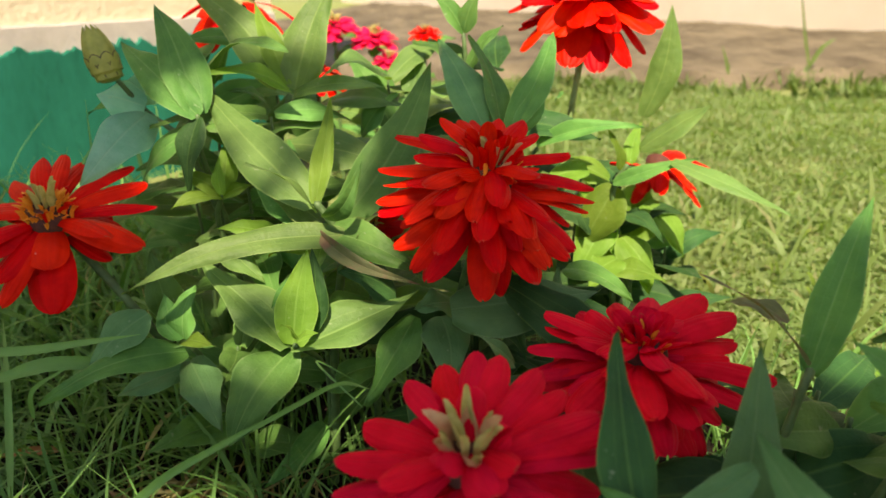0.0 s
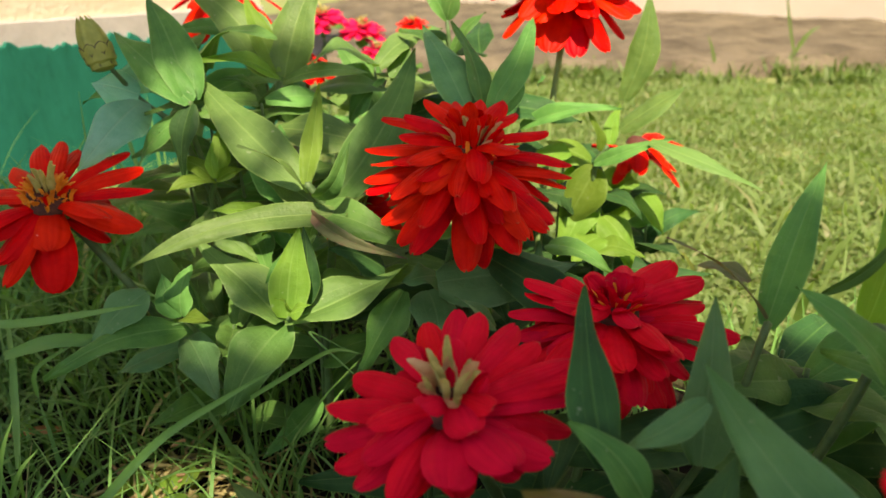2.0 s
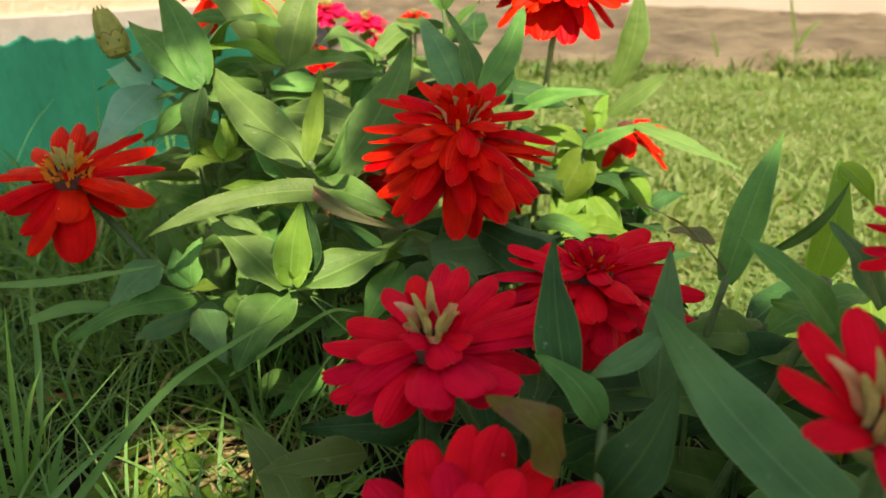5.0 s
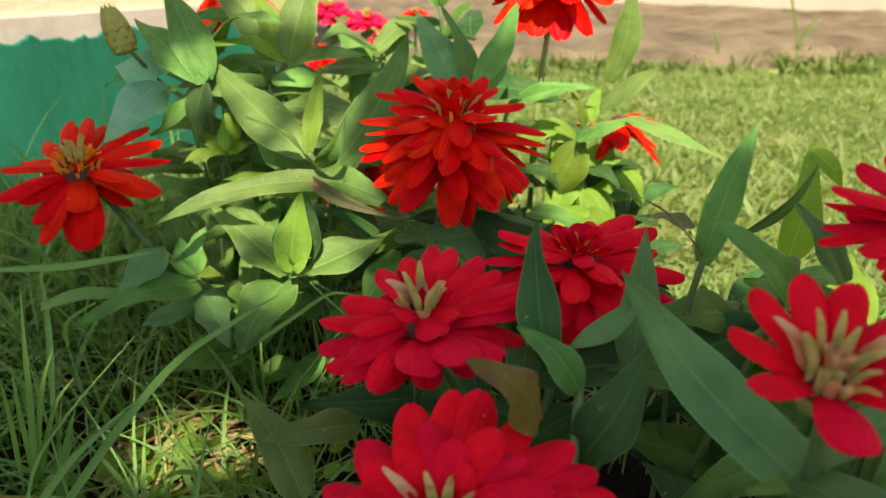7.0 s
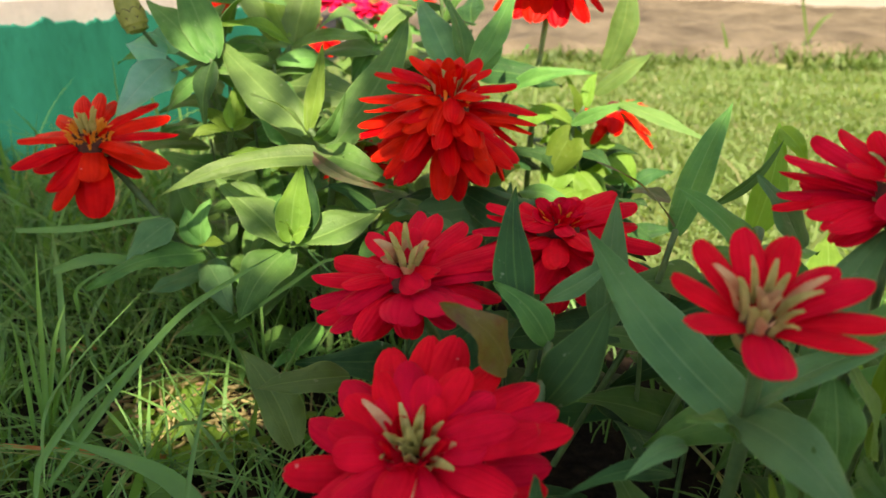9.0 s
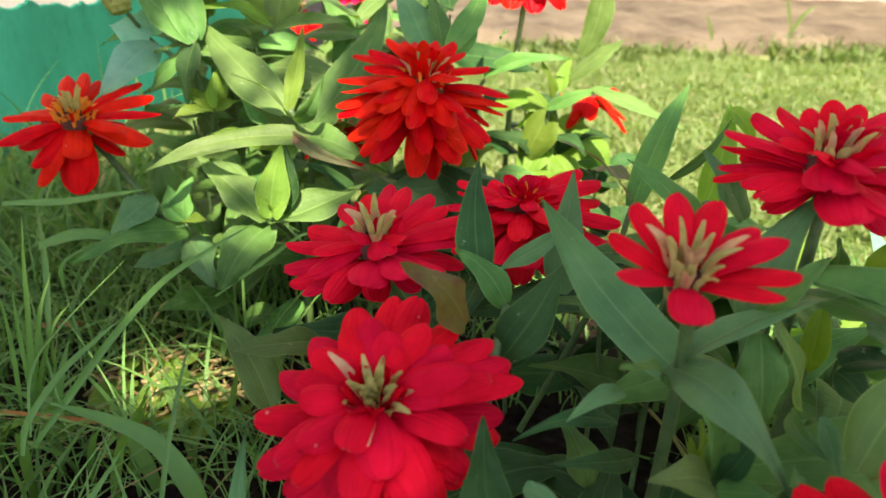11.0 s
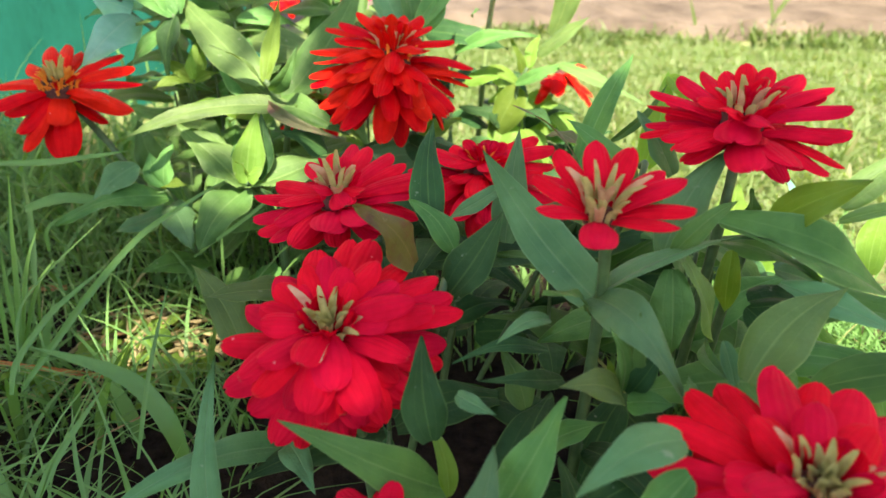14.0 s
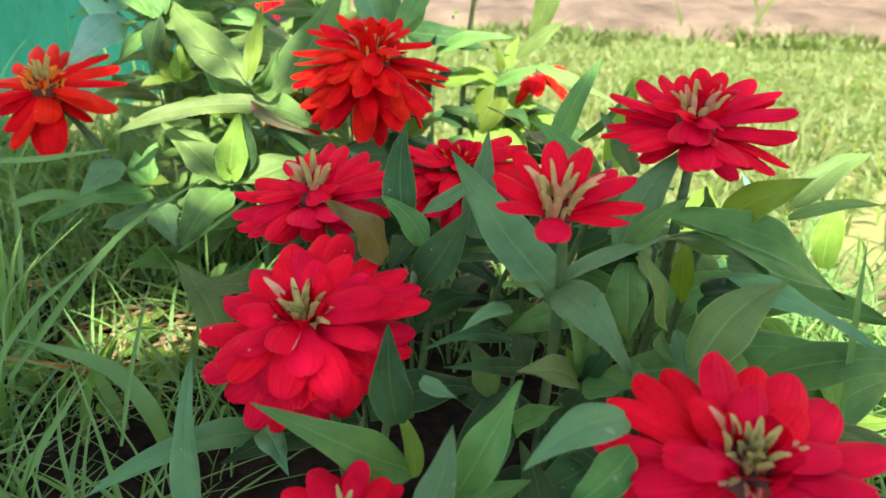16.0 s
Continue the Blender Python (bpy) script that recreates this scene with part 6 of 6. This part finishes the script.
def stub_heap(name, count, seed):
    """Short cut stalks lying crossed on the soil, each a tapered five-sided rod with a swollen joint."""
    rng = random.Random(seed)
    verts, faces = [], []
    for k in range(count):
        a, r = rng.uniform(0, 6.283), math.sqrt(rng.random())
        c = Vector((-0.118 + 0.042 * r * math.cos(a), 0.215 + 0.036 * r * math.sin(a), rng.uniform(0.001, 0.012)))
        m = Matrix.Translation(c) @ pose(0, 0, 0, rng.uniform(-25, 35), 0, rng.uniform(0, 360))
        half, rad, bow = rng.uniform(0.004, 0.009), rng.uniform(0.0007, 0.0016), rng.uniform(-0.002, 0.002)
        base = len(verts)
        for u, w in ((-1, 0.6), (-0.5, 1.0), (0.0, 0.8), (0.45, 1.15), (1, 0.45)):
            for q in range(5):
                verts.append(m @ Vector((rad * w * math.cos(q * 1.2566) + bow * u * u, half * u, rad * w * math.sin(q * 1.2566))))
        for row in range(4):
            for q in range(5):
                n = (q + 1) % 5
                faces.append((base + row * 5 + q, base + row * 5 + n, base + row * 5 + 5 + n, base + row * 5 + 5 + q))
        faces.append(tuple(base + q for q in range(4, -1, -1)))
        faces.append(tuple(base + 20 + q for q in range(5)))
    me = bpy.data.meshes.new(name)
    me.from_pydata(verts, [], faces)
    me.materials.append(STRAW)
    me.shade_smooth()
    return new(name, me)


tagged(stub_heap("cut_stubs", 150, 41), "pale cut grass stubs lying on the bare soil", "straw", kind="stuff")
straw = spread(rng, 90, -0.16, -0.06, 0.16, 0.26, 0.5, 1.0)
tagged(blades("dry_straw", straw, STRAW, 0.040, 0.0014, 3, 2.2, 5), "dry cut straw on the dark soil", "straw", kind="stuff")


# ---- unseen tree, added so that its crown shades the bed ----
def shaded(x, y, chance=1.0):
    """Whether the crown's shade falls on (x, y), on a level 12 cm over the ground."""
    wob = 0.012 * noise.noise((x * 30, y * 30, 0)) + 0.006 * noise.noise((x * 90, y * 90, 4))
    right = 0.225 if y < 0.105 else 0.155 if y < 0.16 else max(0.056, 0.155 - (y - 0.16) * 1.3)
    back = 0.345 if x > 0.03 else 0.39 if x > -0.11 else 0.46 if x > -0.2 else 0.55
    if x > right + wob or y > back + wob:
        return False
    # gaps cut by hand: sun for the middle leaves and the stubs
    for cx, cy, rx, ry, thin in ((-0.064, 0.238, 0.053, 0.062, 0.05), (-0.085, 0.312, 0.058, 0.062, 0.05), (-0.110, 0.134, 0.038, 0.036, 0.09)):
        if ((x - cx) / rx) ** 2 + ((y - cy) / ry) ** 2 < 1 + 12 * wob:
            return chance < thin
    return True


def crown(count, seed, wide=False):
    rng = random.Random(seed)
    verts, faces = [], []
    while len(faces) < count:
        x, y, h = rng.uniform(-0.62, 0.28), rng.uniform(-0.55, 0.57), rng.uniform(1.25, 1.75)
        # wide: more leaves behind the bed, added to dim the skylight
        if wide:
            x, y, h = rng.uniform(-1.7, 1.7), rng.uniform(-2.2, -0.16), rng.uniform(1.2, 2.6)
            ball = ((x + 0.1) / 1.5) ** 2 + ((y + 0.9) / 1.1) ** 2 + ((h - 1.7) / 0.9) ** 2
            if ball > 1.0 + 0.9 * noise.noise((x * 2.2, y * 2.2, h * 2.2)) or noise.noise((x * 5, y * 5, h * 5 + 9)) < -0.25:
                continue
        if not wide and not shaded(x, y, rng.random()):
            continue
        k = (h - 0.12) / SUN.z
        c = Vector((x + SUN.x * k, y + SUN.y * k, h))
        m = Matrix.Translation(c) @ pose(0, 0, 0, rng.uniform(-40, 40), rng.uniform(-40, 40), rng.uniform(0, 360))
        a, b = (rng.uniform(0.04, 0.06), rng.uniform(0.02, 0.03)) if wide else (rng.uniform(0.013, 0.020), rng.uniform(0.007, 0.011))
        i = len(verts)
        verts += [m @ Vector(p) for p in ((-a, 0, 0), (-a * 0.3, -b, 0.003), (a * 0.4, -b * 0.8, 0.002), (a, 0, -0.004), (a * 0.4, b * 0.8, 0.002), (-a * 0.3, b, 0.003))]
        faces.append(tuple(range(i, i + 6)))
    me = bpy.data.meshes.new("crown")
    me.from_pydata(verts, [], faces)
    me.materials.append(SHADETREE)
    return new("crown", me)


SHADETREE = plain_material("tree_leaf", (0.05, 0.10, 0.03), (0.09, 0.16, 0.05), 40.0, 0.5, 0.2, 0.001, 0.15)
BARK = plain_material("bark", (0.10, 0.075, 0.05), (0.22, 0.17, 0.12), 60.0, 0.9, 0.8, 0.004)
tree = tagged(new("tree"), "unseen leafy tree added to shade the flower bed", "tree")
part("trunk", tube([(-0.5, -2.2, -0.1), (-0.52, -2.1, 0.6), (-0.42, -1.8, 1.2), (-0.3, -1.4, 1.5)], 0.05, 0.03, 12), BARK, tree)
for tip in ((-0.6, -0.9, 1.5), (-0.2, -0.7, 1.55), (0.1, -1.0, 1.5), (-0.1, -1.45, 1.7), (-0.55, -1.3, 1.65)):
    part("limb", tube([(-0.42, -1.8, 1.2), (-0.3, -1.4, 1.5), tip], 0.022, 0.004), BARK, tree)
crown(22000, 8).parent = tree
crown(4600, 9, True).parent = tree


# ---- small weeds in the grass ----
def weed(x, y, size, seed):
    """A low weed: round leaflets on thin stalks."""
    rng = random.Random(seed)
    herb = tagged(new("weed"), "small round-leaved weed in the grass", "weed", "weeds in the grass")
    for i in range(rng.randint(4, 6)):
        a = i * 1.3 + rng.uniform(-0.4, 0.4)
        r, h = size * rng.uniform(0.8, 1.6), size * rng.uniform(0.6, 1.6)
        c = Vector((x + r * math.cos(a), y + r * math.sin(a), h))
        part("stalk", tube([(x, y, -0.004), (x + 0.5 * r * math.cos(a), y + 0.5 * r * math.sin(a), 0.7 * h), c], 0.0006, 0.0004, 5, 3), STEM, herb)
        m = Matrix.Translation(c) @ pose(0, 0, 0, rng.uniform(-25, 25), rng.uniform(-25, 25), rng.uniform(0, 360))
        rad = size * rng.uniform(0.6, 0.95)
        rows = [[m @ Vector((rad * k * math.cos(w) * (1 - 0.25 * math.exp(-8 * (w - 3.14) ** 2)), rad * k * math.sin(w), -0.15 * rad * k * k)) for w in (j * math.pi / 7 for j in range(14))] for k in (0.02, 0.35, 0.7, 1.0)]
        part("leaflet", lattice(rows, closed=True), YOUNG, herb)


for i, (x, y, size) in enumerate(((-0.126, 0.206, 0.009), (-0.085, 0.182, 0.009), (-0.105, 0.190, 0.009), (-0.138, 0.215, 0.009), (-0.116, 0.222, 0.008))):
    weed(x, y, size, 440 + i)
for i, (x, y, size) in enumerate(((-0.045, 0.205, 0.007), (-0.115, 0.165, 0.008), (-0.14, 0.2, 0.008), (-0.09, 0.19, 0.007), (-0.17, 0.17, 0.009), (0.2, 0.28, 0.01), (0.24, 0.33, 0.011))):
    weed(x, y, size, 400 + i)
